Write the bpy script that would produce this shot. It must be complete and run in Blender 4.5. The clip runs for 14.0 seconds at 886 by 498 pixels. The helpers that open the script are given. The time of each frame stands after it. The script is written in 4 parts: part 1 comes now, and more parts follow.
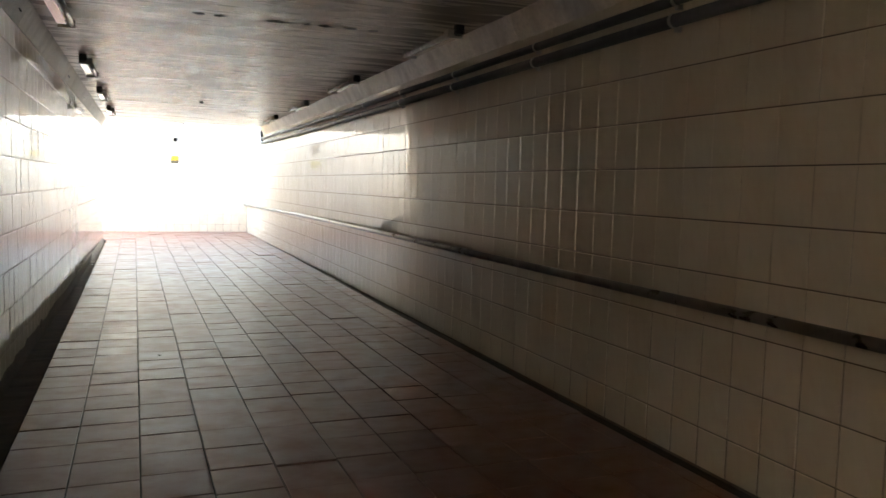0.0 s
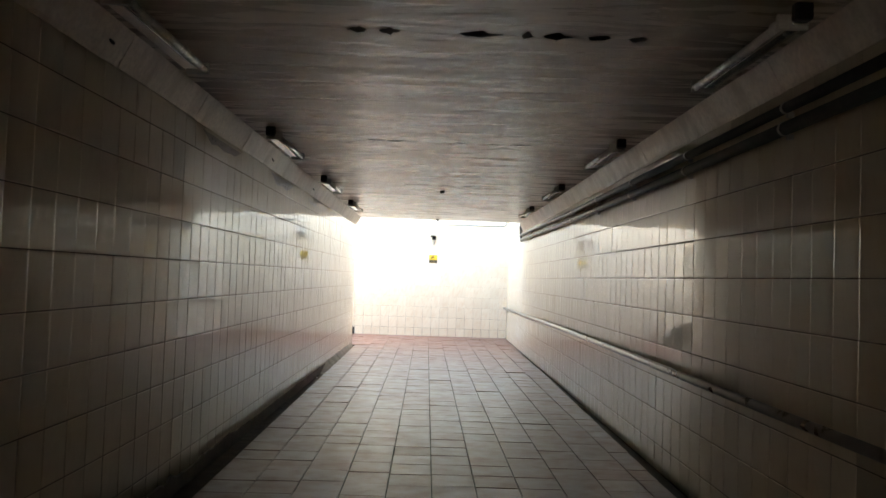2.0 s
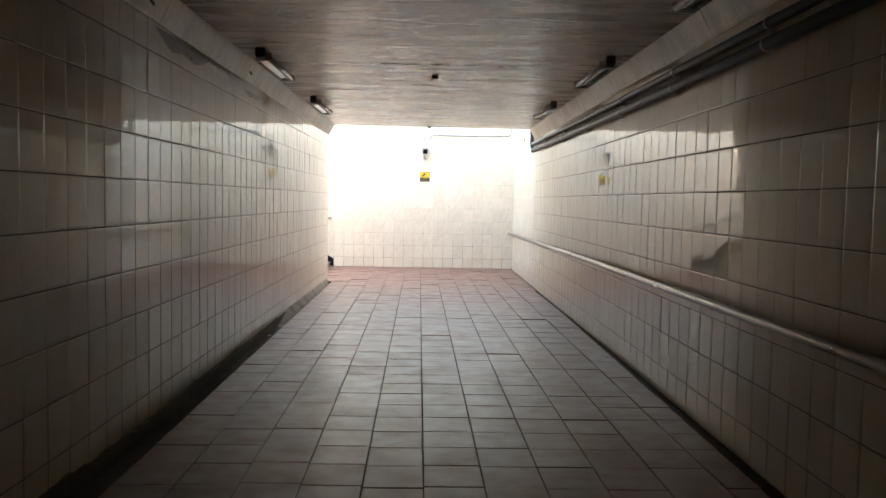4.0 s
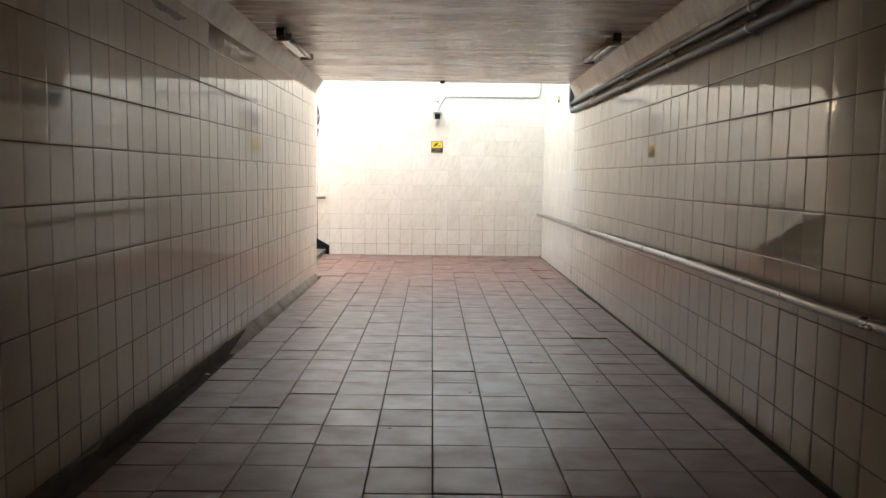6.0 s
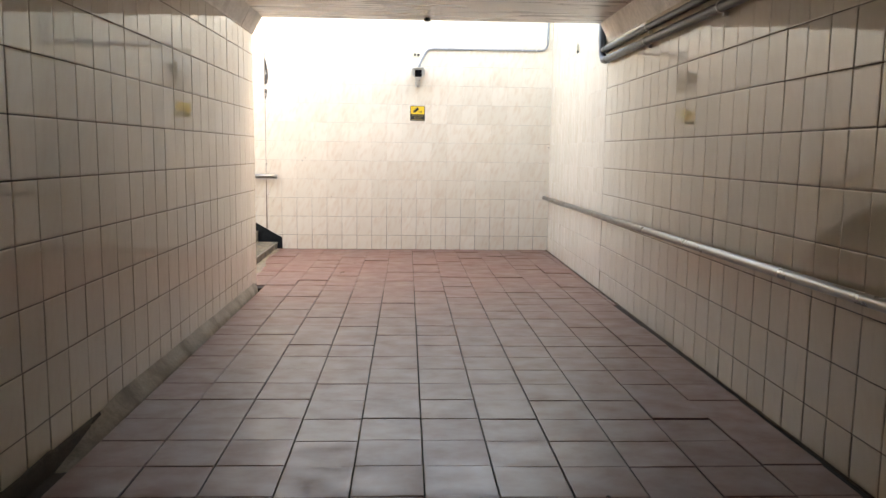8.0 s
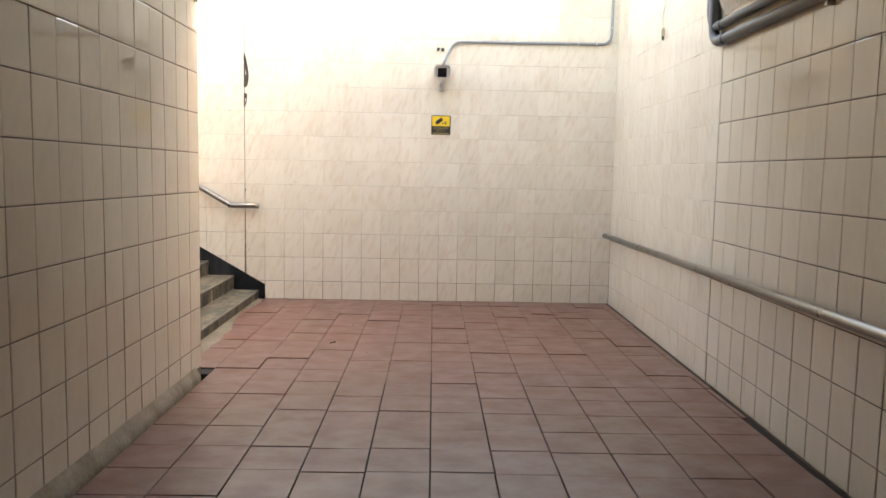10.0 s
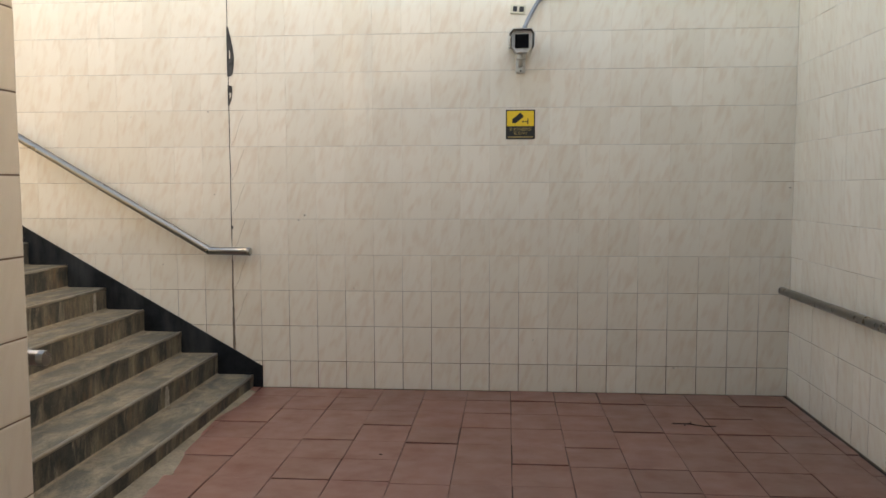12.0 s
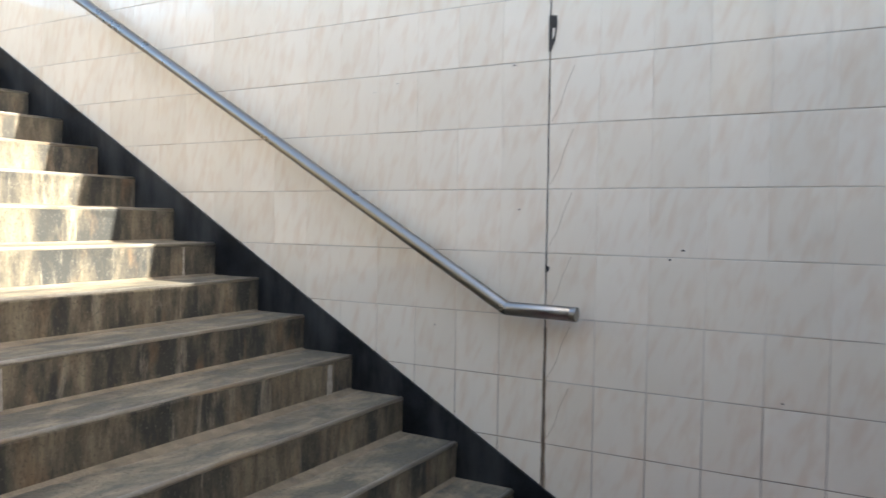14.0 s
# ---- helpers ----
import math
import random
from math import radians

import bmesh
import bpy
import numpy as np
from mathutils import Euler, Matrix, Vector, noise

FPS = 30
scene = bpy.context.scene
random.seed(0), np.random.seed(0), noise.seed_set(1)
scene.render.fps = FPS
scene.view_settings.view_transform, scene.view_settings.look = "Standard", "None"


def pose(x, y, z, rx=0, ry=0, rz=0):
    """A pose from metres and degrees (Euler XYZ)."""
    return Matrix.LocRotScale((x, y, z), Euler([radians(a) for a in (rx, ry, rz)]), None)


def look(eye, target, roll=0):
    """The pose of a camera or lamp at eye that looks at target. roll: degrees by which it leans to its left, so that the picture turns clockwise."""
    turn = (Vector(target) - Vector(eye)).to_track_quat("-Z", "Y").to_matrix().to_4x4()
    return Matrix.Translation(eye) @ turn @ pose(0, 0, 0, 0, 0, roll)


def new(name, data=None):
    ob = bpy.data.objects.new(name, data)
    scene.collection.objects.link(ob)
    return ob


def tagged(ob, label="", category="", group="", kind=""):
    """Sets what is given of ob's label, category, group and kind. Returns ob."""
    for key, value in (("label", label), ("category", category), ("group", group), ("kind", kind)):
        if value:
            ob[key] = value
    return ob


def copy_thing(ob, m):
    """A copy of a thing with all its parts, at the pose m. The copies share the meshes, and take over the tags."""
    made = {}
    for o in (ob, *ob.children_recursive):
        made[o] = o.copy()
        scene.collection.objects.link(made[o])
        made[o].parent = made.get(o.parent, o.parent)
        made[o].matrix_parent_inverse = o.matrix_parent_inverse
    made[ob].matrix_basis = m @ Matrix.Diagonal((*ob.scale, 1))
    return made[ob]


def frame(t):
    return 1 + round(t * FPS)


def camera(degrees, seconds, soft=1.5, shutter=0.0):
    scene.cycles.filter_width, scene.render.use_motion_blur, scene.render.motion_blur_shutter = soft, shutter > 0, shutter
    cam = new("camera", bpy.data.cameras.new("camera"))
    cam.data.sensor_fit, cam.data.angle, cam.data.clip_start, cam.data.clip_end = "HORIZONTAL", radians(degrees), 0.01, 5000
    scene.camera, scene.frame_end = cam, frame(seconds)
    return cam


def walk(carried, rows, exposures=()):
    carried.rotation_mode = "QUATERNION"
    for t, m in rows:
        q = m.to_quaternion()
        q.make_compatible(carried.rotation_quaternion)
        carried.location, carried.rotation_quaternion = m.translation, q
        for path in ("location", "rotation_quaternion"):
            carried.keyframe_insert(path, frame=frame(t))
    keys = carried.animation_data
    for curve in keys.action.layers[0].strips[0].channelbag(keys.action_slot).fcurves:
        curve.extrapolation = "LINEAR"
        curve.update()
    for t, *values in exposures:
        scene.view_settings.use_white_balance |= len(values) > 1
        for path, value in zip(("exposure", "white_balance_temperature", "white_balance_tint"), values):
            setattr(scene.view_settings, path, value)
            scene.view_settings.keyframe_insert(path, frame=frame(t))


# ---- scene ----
cam = camera(60.0, 14.0, shutter=0.15)
PATH = [
    (0, (-0.822, -0.767, 1.315), (-0.1, 1.091, 1.154), 1.5),
    (0.5, (-0.412, -0.304, 1.352), (-0.094, 1.667, 1.241), 2.6),
    (1, (-0.237, 0.351, 1.382), (-0.175, 2.35, 1.353), 2.9),
    (1.5, (-0.081, 0.962, 1.387), (-0.037, 2.961, 1.43), 2.5),
    (2, (-0.041, 1.684, 1.383), (-0.026, 3.682, 1.459), 2.0),
    (2.5, (-0.007, 2.359, 1.357), (0.061, 4.357, 1.421), 1.6),
    (3, (-0.068, 3.029, 1.348), (-0.029, 5.029, 1.34), 1.5),
    (3.2, (-0.085, 3.317, 1.358), (-0.034, 5.316, 1.323), 1.3),
    (5.3, (0.059, 6.128, 1.34), (0.057, 8.118, 1.146), 0.3),
    (5.5, (0.048, 6.357, 1.327), (0.06, 8.348, 1.142), -0.3),
    (6, (-0.044, 6.955, 1.326), (-0.038, 8.946, 1.14), 0.8),
    (6.5, (-0.052, 7.629, 1.309), (0.0, 9.621, 1.135), 1.7),
    (7, (-0.131, 8.299, 1.305), (-0.074, 10.289, 1.116), 1.4),
    (7.2, (-0.129, 8.564, 1.312), (-0.072, 10.552, 1.101), 0.9),
    (9.3, (-0.156, 11.141, 1.327), (-0.072, 13.122, 1.064), 1.0),
    (9.5, (-0.098, 11.371, 1.33), (-0.03, 13.355, 1.083), 0.6),
    (10, (-0.096, 11.996, 1.343), (-0.093, 13.986, 1.145), 1.1),
    (10.5, (-0.07, 12.654, 1.347), (-0.078, 14.648, 1.194), 0.3),
    (11, (-0.077, 13.341, 1.347), (-0.147, 15.336, 1.217), 0.5),
    (11.5, (-0.064, 14.046, 1.39), (-0.191, 16.037, 1.246), -1.0),
    (12, (-0.153, 14.724, 1.396), (-0.343, 16.709, 1.24), -0.1),
    (12.5, (-0.247, 15.423, 1.44), (-0.404, 17.408, 1.262), -0.2),
    (13, (-0.366, 16.043, 1.416), (-0.683, 18.005, 1.194), 0.6),
    (13.5, (-0.568, 16.643, 1.431), (-1.201, 18.536, 1.299), 1.3),
    (14, (-0.951, 17.141, 1.315), (-1.973, 18.858, 1.239), 0.8),
]
walk(cam, [(t, look(eye, target, roll)) for t, eye, target, roll in PATH],
     exposures=[(0, 5.5, 8600, 10), (0.5, 5.2, 8700, 10), (1.0, 5.0, 8800, 10), (1.5, 4.75, 8900, 10), (2.5, 4.65, 8900, 10), (4.0, 4.45, 8800, 12), (6.5, 4.1, 9450, 15), (9.5, 3.73, 10150, 17), (11.0, 3.13, 10750, 17), (12.0, 2.72, 9700, 13), (12.5, 2.74, 9250, 12), (13.3, 2.88, 7700, 10), (14, 2.6, 7100, 10)])

# ---- world, sun, exposure ----
world = bpy.data.worlds.new("world")
scene.world = world
world.use_nodes = True
wn = world.node_tree
sky = wn.nodes.new("ShaderNodeTexSky")
sky.sky_type, sky.sun_disc = "NISHITA", False
SUN_WAY = Vector((-0.87, -0.115, -0.54)).normalized()
sky.air_density, sky.dust_density, sky.ozone_density = 1.0, 2.0, 1.0
sky.sun_elevation = math.asin(-SUN_WAY.z)
sky.sun_rotation = math.atan2(-SUN_WAY.x, -SUN_WAY.y)
wn.links.new(sky.outputs[0], wn.nodes["Background"].inputs[0])
wn.nodes["Background"].inputs[1].default_value = 0.15
sun = new("sun", bpy.data.lights.new("sun", "SUN"))
sun.data.energy, sun.data.angle, sun.data.color = 5.0, radians(0.5), (1.0, 0.98, 0.94)
sun.matrix_world = look((0, 0, 20), Vector((0, 0, 20)) + SUN_WAY)

# ---- plan, in metres ----
XW, XE = -1.665, 1.665            # tunnel walls
Y_BACK, Y_MOUTH, Y_END = -5.5, 16.95, 20.0
S_DEEP = 0.9                      # depth of the unseen light opening added behind the start
CEIL, HAUNCH, HIN = 2.54, 2.37, 0.085
SKEW = radians(1.2)               # the end wall is not quite square to the tunnel
TILE_W, TILE_H, ROW0 = 0.2, 0.25, 0.19
TOP = 3.4
STEP_S, STEP_Z, N_STEPS = 3.66, 0.092, 19
STRING = 0.572                    # slope of the stair skirting
END = pose(XE, Y_END, 0, 0, 0, 1.2)   # local frame: -x along the end wall to the stairs, -y out of it


# ---- materials ----
def mat(name):
    m = bpy.data.materials.new(name)
    m.use_nodes = True
    nt = m.node_tree
    return m, nt, nt.nodes["Principled BSDF"]


class N:
    """Small node writer."""
    def __init__(self, nt):
        self.nt = nt

    def add(self, kind, **sockets):
        n = self.nt.nodes.new(kind)
        for k, v in sockets.items():
            self.set(n, k, v)
        return n

    def set(self, n, k, v):
        s = n.inputs[int(k[1:])] if k[0] == "i" and k[1:].isdigit() else n.inputs[k]
        if isinstance(v, bpy.types.NodeSocket):
            self.nt.links.new(v, s)
        else:
            s.default_value = v

    def pos(self, sx=1, sy=1, sz=1, turn=(0, 0, 0), shift=None):
        g = self.nt.nodes.new("ShaderNodeNewGeometry")
        src = g.outputs["Position"]
        if shift is not None:
            a = self.nt.nodes.new("ShaderNodeVectorMath")
            self.nt.links.new(src, a.inputs[0])
            self.nt.links.new(shift, a.inputs[1])
            src = a.outputs[0]
        if any(turn):
            w = self.nt.nodes.new("ShaderNodeMapping")
            w.inputs["Rotation"].default_value = [radians(t) for t in turn]
            self.nt.links.new(src, w.inputs["Vector"])
            src = w.outputs[0]
        m = self.nt.nodes.new("ShaderNodeMapping")
        m.inputs["Scale"].default_value = (sx, sy, sz)
        self.nt.links.new(src, m.inputs["Vector"])
        return m.outputs[0]

    def noise(self, vec, scale, detail=4.0, rough=0.55, distort=0.0):
        n = self.nt.nodes.new("ShaderNodeTexNoise")
        self.nt.links.new(vec, n.inputs["Vector"])
        n.inputs["Scale"].default_value, n.inputs["Detail"].default_value = scale, detail
        n.inputs["Roughness"].default_value, n.inputs["Distortion"].default_value = rough, distort
        return n.outputs["Fac"]

    def ramp(self, fac, stops):
        r = self.nt.nodes.new("ShaderNodeValToRGB")
        while len(r.color_ramp.elements) < len(stops):
            r.color_ramp.elements.new(0.5)
        for e, (p, c) in zip(r.color_ramp.elements, stops):
            e.position = p
            e.color = (c, c, c, 1) if isinstance(c, (int, float)) else (*c, 1)
        self.nt.links.new(fac, r.inputs[0])
        return r.outputs[0]

    def mix(self, fac, a, b, blend="MIX"):
        n = self.nt.nodes.new("ShaderNodeMix")
        n.data_type, n.blend_type = "RGBA", blend
        for sock, v in ((n.inputs[0], fac), (n.inputs[6], a), (n.inputs[7], b)):
            if isinstance(v, bpy.types.NodeSocket):
                self.nt.links.new(v, sock)
            else:
                sock.default_value = v if isinstance(v, (int, float)) else (*v, 1)
        return n.outputs[2]

    def math(self, op, a, b=0.0):
        n = self.nt.nodes.new("ShaderNodeMath")
        n.operation = op
        for sock, v in ((n.inputs[0], a), (n.inputs[1], b)):
            if isinstance(v, bpy.types.NodeSocket):
                self.nt.links.new(v, sock)
            else:
                sock.default_value = v
        return n.outputs[0]

    def bump(self, height, strength, dist):
        n = self.nt.nodes.new("ShaderNodeBump")
        n.inputs["Strength"].default_value, n.inputs["Distance"].default_value = strength, dist
        self.nt.links.new(height, n.inputs["Height"])
        return n.outputs[0]

    def each(self):
        """A random number for each piece, an object of its own or an island of a joined mesh."""
        o = self.nt.nodes.new("ShaderNodeObjectInfo").outputs["Random"]
        g = self.nt.nodes.new("ShaderNodeNewGeometry").outputs["Random Per Island"]
        return self.math("FRACT", self.math("ADD", o, g))

    def shift(self, rnd):
        c = self.nt.nodes.new("ShaderNodeCombineXYZ")
        for i, k in enumerate((37.0, 61.0, 23.0)):
            self.nt.links.new(self.math("MULTIPLY", rnd, k), c.inputs[i])
        return c.outputs[0]


def wall_tile_material(name, base, vein, vein_amount, rough, warm_low):
    m, nt, b = mat(name)
    n = N(nt)
    rnd = n.each()
    p = n.pos(26, 26, 3.6, (16, -16, 0), n.shift(rnd))
    veins = n.ramp(n.noise(p, 1.0, 2, 0.5, 0.25), [(0.46, 0.0), (0.74, vein_amount)])
    colour = n.mix(veins, base, vein)
    shade = n.ramp(rnd, [(0.0, (0.93, 0.92, 0.9)), (1.0, (1.0, 1.0, 1.0))])
    colour = n.mix(1.0, colour, shade, "MULTIPLY")
    dirt = n.ramp(n.noise(n.pos(1.3, 1.3, 0.5), 2.0, 6, 0.65), [(0.5, 0.0), (0.85, warm_low)])
    colour = n.mix(dirt, colour, (0.42, 0.33, 0.22))
    grime = n.ramp(n.noise(n.pos(14, 14, 2), 1.0, 4, 0.6), [(0.66, 0.0), (0.8, 0.35)])
    colour = n.mix(grime, colour, (0.45, 0.4, 0.32))
    nt.links.new(colour, b.inputs["Base Color"])
    r = n.ramp(n.noise(n.pos(1, 1, 1), 3.0, 5, 0.6), [(0.3, rough * 0.7), (0.8, rough * 1.7)])
    nt.links.new(r, b.inputs["Roughness"])
    b.inputs["IOR"].default_value = 1.55
    hb = n.noise(n.pos(1, 1, 0.7), 5.0, 1, 0.4)
    nt.links.new(n.bump(hb, 0.12, 0.012), b.inputs["Normal"])
    return m


M_TILE_TUNNEL = wall_tile_material("glazed_cream_tile", (0.75, 0.675, 0.555), (0.67, 0.56, 0.43), 0.3, 0.035, 0.16)
M_TILE_LOBBY = wall_tile_material("veined_cream_tile", (0.76, 0.69, 0.575), (0.68, 0.535, 0.4), 0.6, 0.07, 0.14)


def rough_material(name, dark, light, scale, rough, bump=0.5, dist=0.01, stretch=(1, 1, 1), stain=None, spec=0.5):
    m, nt, b = mat(name)
    n = N(nt)
    big = n.noise(n.pos(*stretch), scale, 6, 0.62)
    fine = n.noise(n.pos(1, 1, 1), scale * 14, 4, 0.6)
    colour = n.mix(n.ramp(big, [(0.3, 0.0), (0.7, 1.0)]), dark, light)
    colour = n.mix(n.ramp(fine, [(0.35, 0.35), (0.6, 0.0)]), colour, [c * 0.55 for c in dark])
    if stain:
        s = n.ramp(n.noise(n.pos(2.2, 2.2, 0.6), 1.7, 5, 0.6), [(0.48, 0.0), (0.66, 0.8)])
        colour = n.mix(s, colour, stain)
    nt.links.new(colour, b.inputs["Base Color"])
    nt.links.new(n.ramp(big, [(0.2, rough * 0.8), (0.8, min(1, rough * 1.2))]), b.inputs["Roughness"])
    b.inputs["Specular IOR Level"].default_value = spec
    h = n.math("ADD", big, n.math("MULTIPLY", fine, 0.4))
    nt.links.new(n.bump(h, bump, dist), b.inputs["Normal"])
    return m


M_GROUT = rough_material("grey_brown_grout", (0.1, 0.082, 0.065), (0.23, 0.19, 0.15), 6, 0.9, stain=(0.2, 0.11, 0.05))
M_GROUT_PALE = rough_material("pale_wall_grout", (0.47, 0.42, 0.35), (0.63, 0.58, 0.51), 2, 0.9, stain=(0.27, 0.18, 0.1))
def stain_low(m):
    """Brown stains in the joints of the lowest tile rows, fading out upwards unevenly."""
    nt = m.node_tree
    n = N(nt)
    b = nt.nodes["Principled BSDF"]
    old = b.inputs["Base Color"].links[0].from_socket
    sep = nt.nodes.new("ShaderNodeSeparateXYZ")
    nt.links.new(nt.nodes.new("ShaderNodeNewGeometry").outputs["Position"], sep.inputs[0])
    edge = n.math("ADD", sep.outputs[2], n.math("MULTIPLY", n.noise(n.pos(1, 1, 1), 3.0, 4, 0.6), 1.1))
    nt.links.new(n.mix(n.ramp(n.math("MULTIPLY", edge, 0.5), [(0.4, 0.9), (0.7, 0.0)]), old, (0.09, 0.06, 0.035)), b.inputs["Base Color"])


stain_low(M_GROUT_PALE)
M_MORTAR = rough_material("dark_floor_mortar", (0.022, 0.016, 0.013), (0.06, 0.044, 0.034), 5, 0.95)
M_CEMENT = rough_material("stained_cement", (0.17, 0.14, 0.095), (0.33, 0.275, 0.195), 4, 0.85)
M_HAUNCH = rough_material("bare_concrete", (0.72, 0.64, 0.55), (0.85, 0.77, 0.68), 2.5, 0.5, stretch=(1, 1.5, 1), stain=(0.5, 0.42, 0.34), spec=0.9)
M_SCREED = rough_material("dirty_cement_screed", (0.05, 0.036, 0.026), (0.13, 0.097, 0.07), 7, 0.85)
M_FILLET = rough_material("dirty_cream_cement", (0.24, 0.2, 0.15), (0.4, 0.345, 0.27), 5, 0.75, stain=(0.14, 0.105, 0.072))
M_RUSTRUN = rough_material("rusty_run_off", (0.16, 0.1, 0.055), (0.45, 0.36, 0.26), 30, 0.8)
M_BROKEN = rough_material("broken_mortar", (0.03, 0.028, 0.026), (0.13, 0.12, 0.11), 22, 0.95, bump=1.0, dist=0.03)
M_BLACKSTONE = rough_material("black_terrazzo", (0.005, 0.006, 0.007), (0.02, 0.023, 0.026), 9, 0.45, bump=0.25, stain=(0.05, 0.052, 0.052), spec=0.15)
M_PLASTER = rough_material("pale_plaster", (0.36, 0.36, 0.35), (0.46, 0.46, 0.45), 1.5, 0.9)
M_GROUND = rough_material("grey_paving", (0.16, 0.15, 0.14), (0.24, 0.23, 0.21), 2, 0.9)


def ceiling_material():
    m, nt, b = mat("painted_concrete_ceiling")
    n = N(nt)
    boards = n.noise(n.pos(0.8, 5, 1), 1.4, 5, 0.58, 0.6)
    blotch = n.noise(n.pos(1, 1, 1), 0.9, 5, 0.6)
    colour = n.mix(n.ramp(boards, [(0.38, 0.0), (0.6, 1.0)]), (0.6, 0.53, 0.455), (0.84, 0.765, 0.67))
    colour = n.mix(n.ramp(blotch, [(0.4, 0.0), (0.7, 0.45)]), colour, (0.6, 0.52, 0.44))
    nt.links.new(colour, b.inputs["Base Color"])
    nt.links.new(n.ramp(boards, [(0.3, 0.2), (0.7, 0.36)]), b.inputs["Roughness"])
    b.inputs["Specular IOR Level"].default_value = 0.8
    fine = n.noise(n.pos(1.5, 6, 1), 9, 4, 0.6)
    h = n.math("ADD", boards, n.math("MULTIPLY", fine, 0.25))
    nt.links.new(n.bump(h, 0.45, 0.02), b.inputs["Normal"])
    return m


M_CEILING = ceiling_material()


def floor_tile_material():
    m, nt, b = mat("worn_red_quarry_tile")
    n = N(nt)
    rnd = n.each()
    colour = n.mix(rnd, (0.168, 0.063, 0.043), (0.212, 0.082, 0.058))
    cloud = n.noise(n.pos(1, 1, 1, shift=n.shift(rnd)), 3.2, 3, 0.5, 0.2)
    colour = n.mix(n.ramp(cloud, [(0.25, 0.0), (0.85, 0.3)]), colour, (0.22, 0.118, 0.085))
    speck = n.noise(n.pos(1, 1, 1), 60, 3, 0.6)
    colour = n.mix(n.ramp(speck, [(0.3, 0.25), (0.42, 0.0)]), colour, (0.12, 0.06, 0.045))
    big = n.noise(n.pos(1, 1, 1), 0.7, 5, 0.6)
    colour = n.mix(n.ramp(big, [(0.45, 0.0), (0.8, 0.4)]), colour, (0.18, 0.1, 0.08))
    nt.links.new(colour, b.inputs["Base Color"])
    wipe = n.noise(n.pos(1, 1, 1, shift=n.shift(rnd)), 8.0, 6, 0.6)
    colour = n.mix(n.ramp(wipe, [(0.25, 0.05), (0.7, 0.0)]), colour, (0.12, 0.06, 0.046))
    nt.links.new(colour, b.inputs["Base Color"])
    smear = n.noise(n.pos(1, 1.3, 1), 5.0, 4, 0.55, 0.1)
    film = n.math("ADD", n.math("MULTIPLY", smear, 0.7), n.math("MULTIPLY", wipe, 0.3))
    r = n.math("ADD", n.ramp(film, [(0.32, 0.42), (0.68, 0.27)]), n.math("MULTIPLY", rnd, 0.05))
    nt.links.new(r, b.inputs["Roughness"])
    nt.links.new(n.ramp(film, [(0.32, 0.5), (0.68, 1.45)]), b.inputs["Specular IOR Level"])
    h = n.math("ADD", n.math("MULTIPLY", wipe, 0.03), n.math("MULTIPLY", speck, 0.12))
    nt.links.new(n.bump(h, 0.1, 0.004), b.inputs["Normal"])
    return m


M_FLOOR = floor_tile_material()


def step_material(name, base, dirt, nose):
    m, nt, b = mat(name)
    n = N(nt)
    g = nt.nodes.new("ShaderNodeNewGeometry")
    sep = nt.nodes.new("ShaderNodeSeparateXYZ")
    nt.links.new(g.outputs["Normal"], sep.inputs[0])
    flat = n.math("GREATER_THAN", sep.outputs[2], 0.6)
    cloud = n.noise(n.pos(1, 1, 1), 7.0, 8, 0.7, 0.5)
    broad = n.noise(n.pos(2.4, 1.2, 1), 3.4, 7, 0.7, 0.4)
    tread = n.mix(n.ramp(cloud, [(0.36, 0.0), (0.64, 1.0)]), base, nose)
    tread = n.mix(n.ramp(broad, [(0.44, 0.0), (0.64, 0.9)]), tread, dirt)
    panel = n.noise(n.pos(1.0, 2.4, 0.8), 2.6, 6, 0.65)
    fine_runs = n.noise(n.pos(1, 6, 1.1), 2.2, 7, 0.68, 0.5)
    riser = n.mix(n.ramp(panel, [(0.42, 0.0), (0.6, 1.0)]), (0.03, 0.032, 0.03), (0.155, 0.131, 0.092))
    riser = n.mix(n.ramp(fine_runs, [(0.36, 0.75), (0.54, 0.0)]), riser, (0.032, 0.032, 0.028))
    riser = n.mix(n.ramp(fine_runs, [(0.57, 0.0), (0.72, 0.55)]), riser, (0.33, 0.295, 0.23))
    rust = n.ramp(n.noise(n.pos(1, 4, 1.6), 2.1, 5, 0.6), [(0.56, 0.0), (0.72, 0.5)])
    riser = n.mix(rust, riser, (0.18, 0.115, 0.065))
    # Upward faces take the tread colour, all others the darker riser colour.
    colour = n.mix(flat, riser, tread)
    chips = n.noise(n.pos(1, 1, 1), 90, 2, 0.5)
    colour = n.mix(n.ramp(chips, [(0.34, 0.4), (0.42, 0.0)]), colour, (0.03, 0.029, 0.026))
    colour = n.mix(n.ramp(chips, [(0.62, 0.0), (0.7, 0.22)]), colour, (0.22, 0.2, 0.165))
    b.inputs["Specular IOR Level"].default_value = 0.25
    nt.links.new(colour, b.inputs["Base Color"])
    nt.links.new(n.ramp(cloud, [(0.3, 0.42), (0.7, 0.8)]), b.inputs["Roughness"])
    nt.links.new(n.bump(n.math("ADD", cloud, n.math("MULTIPLY", chips, 0.2)), 0.3, 0.008), b.inputs["Normal"])
    return m


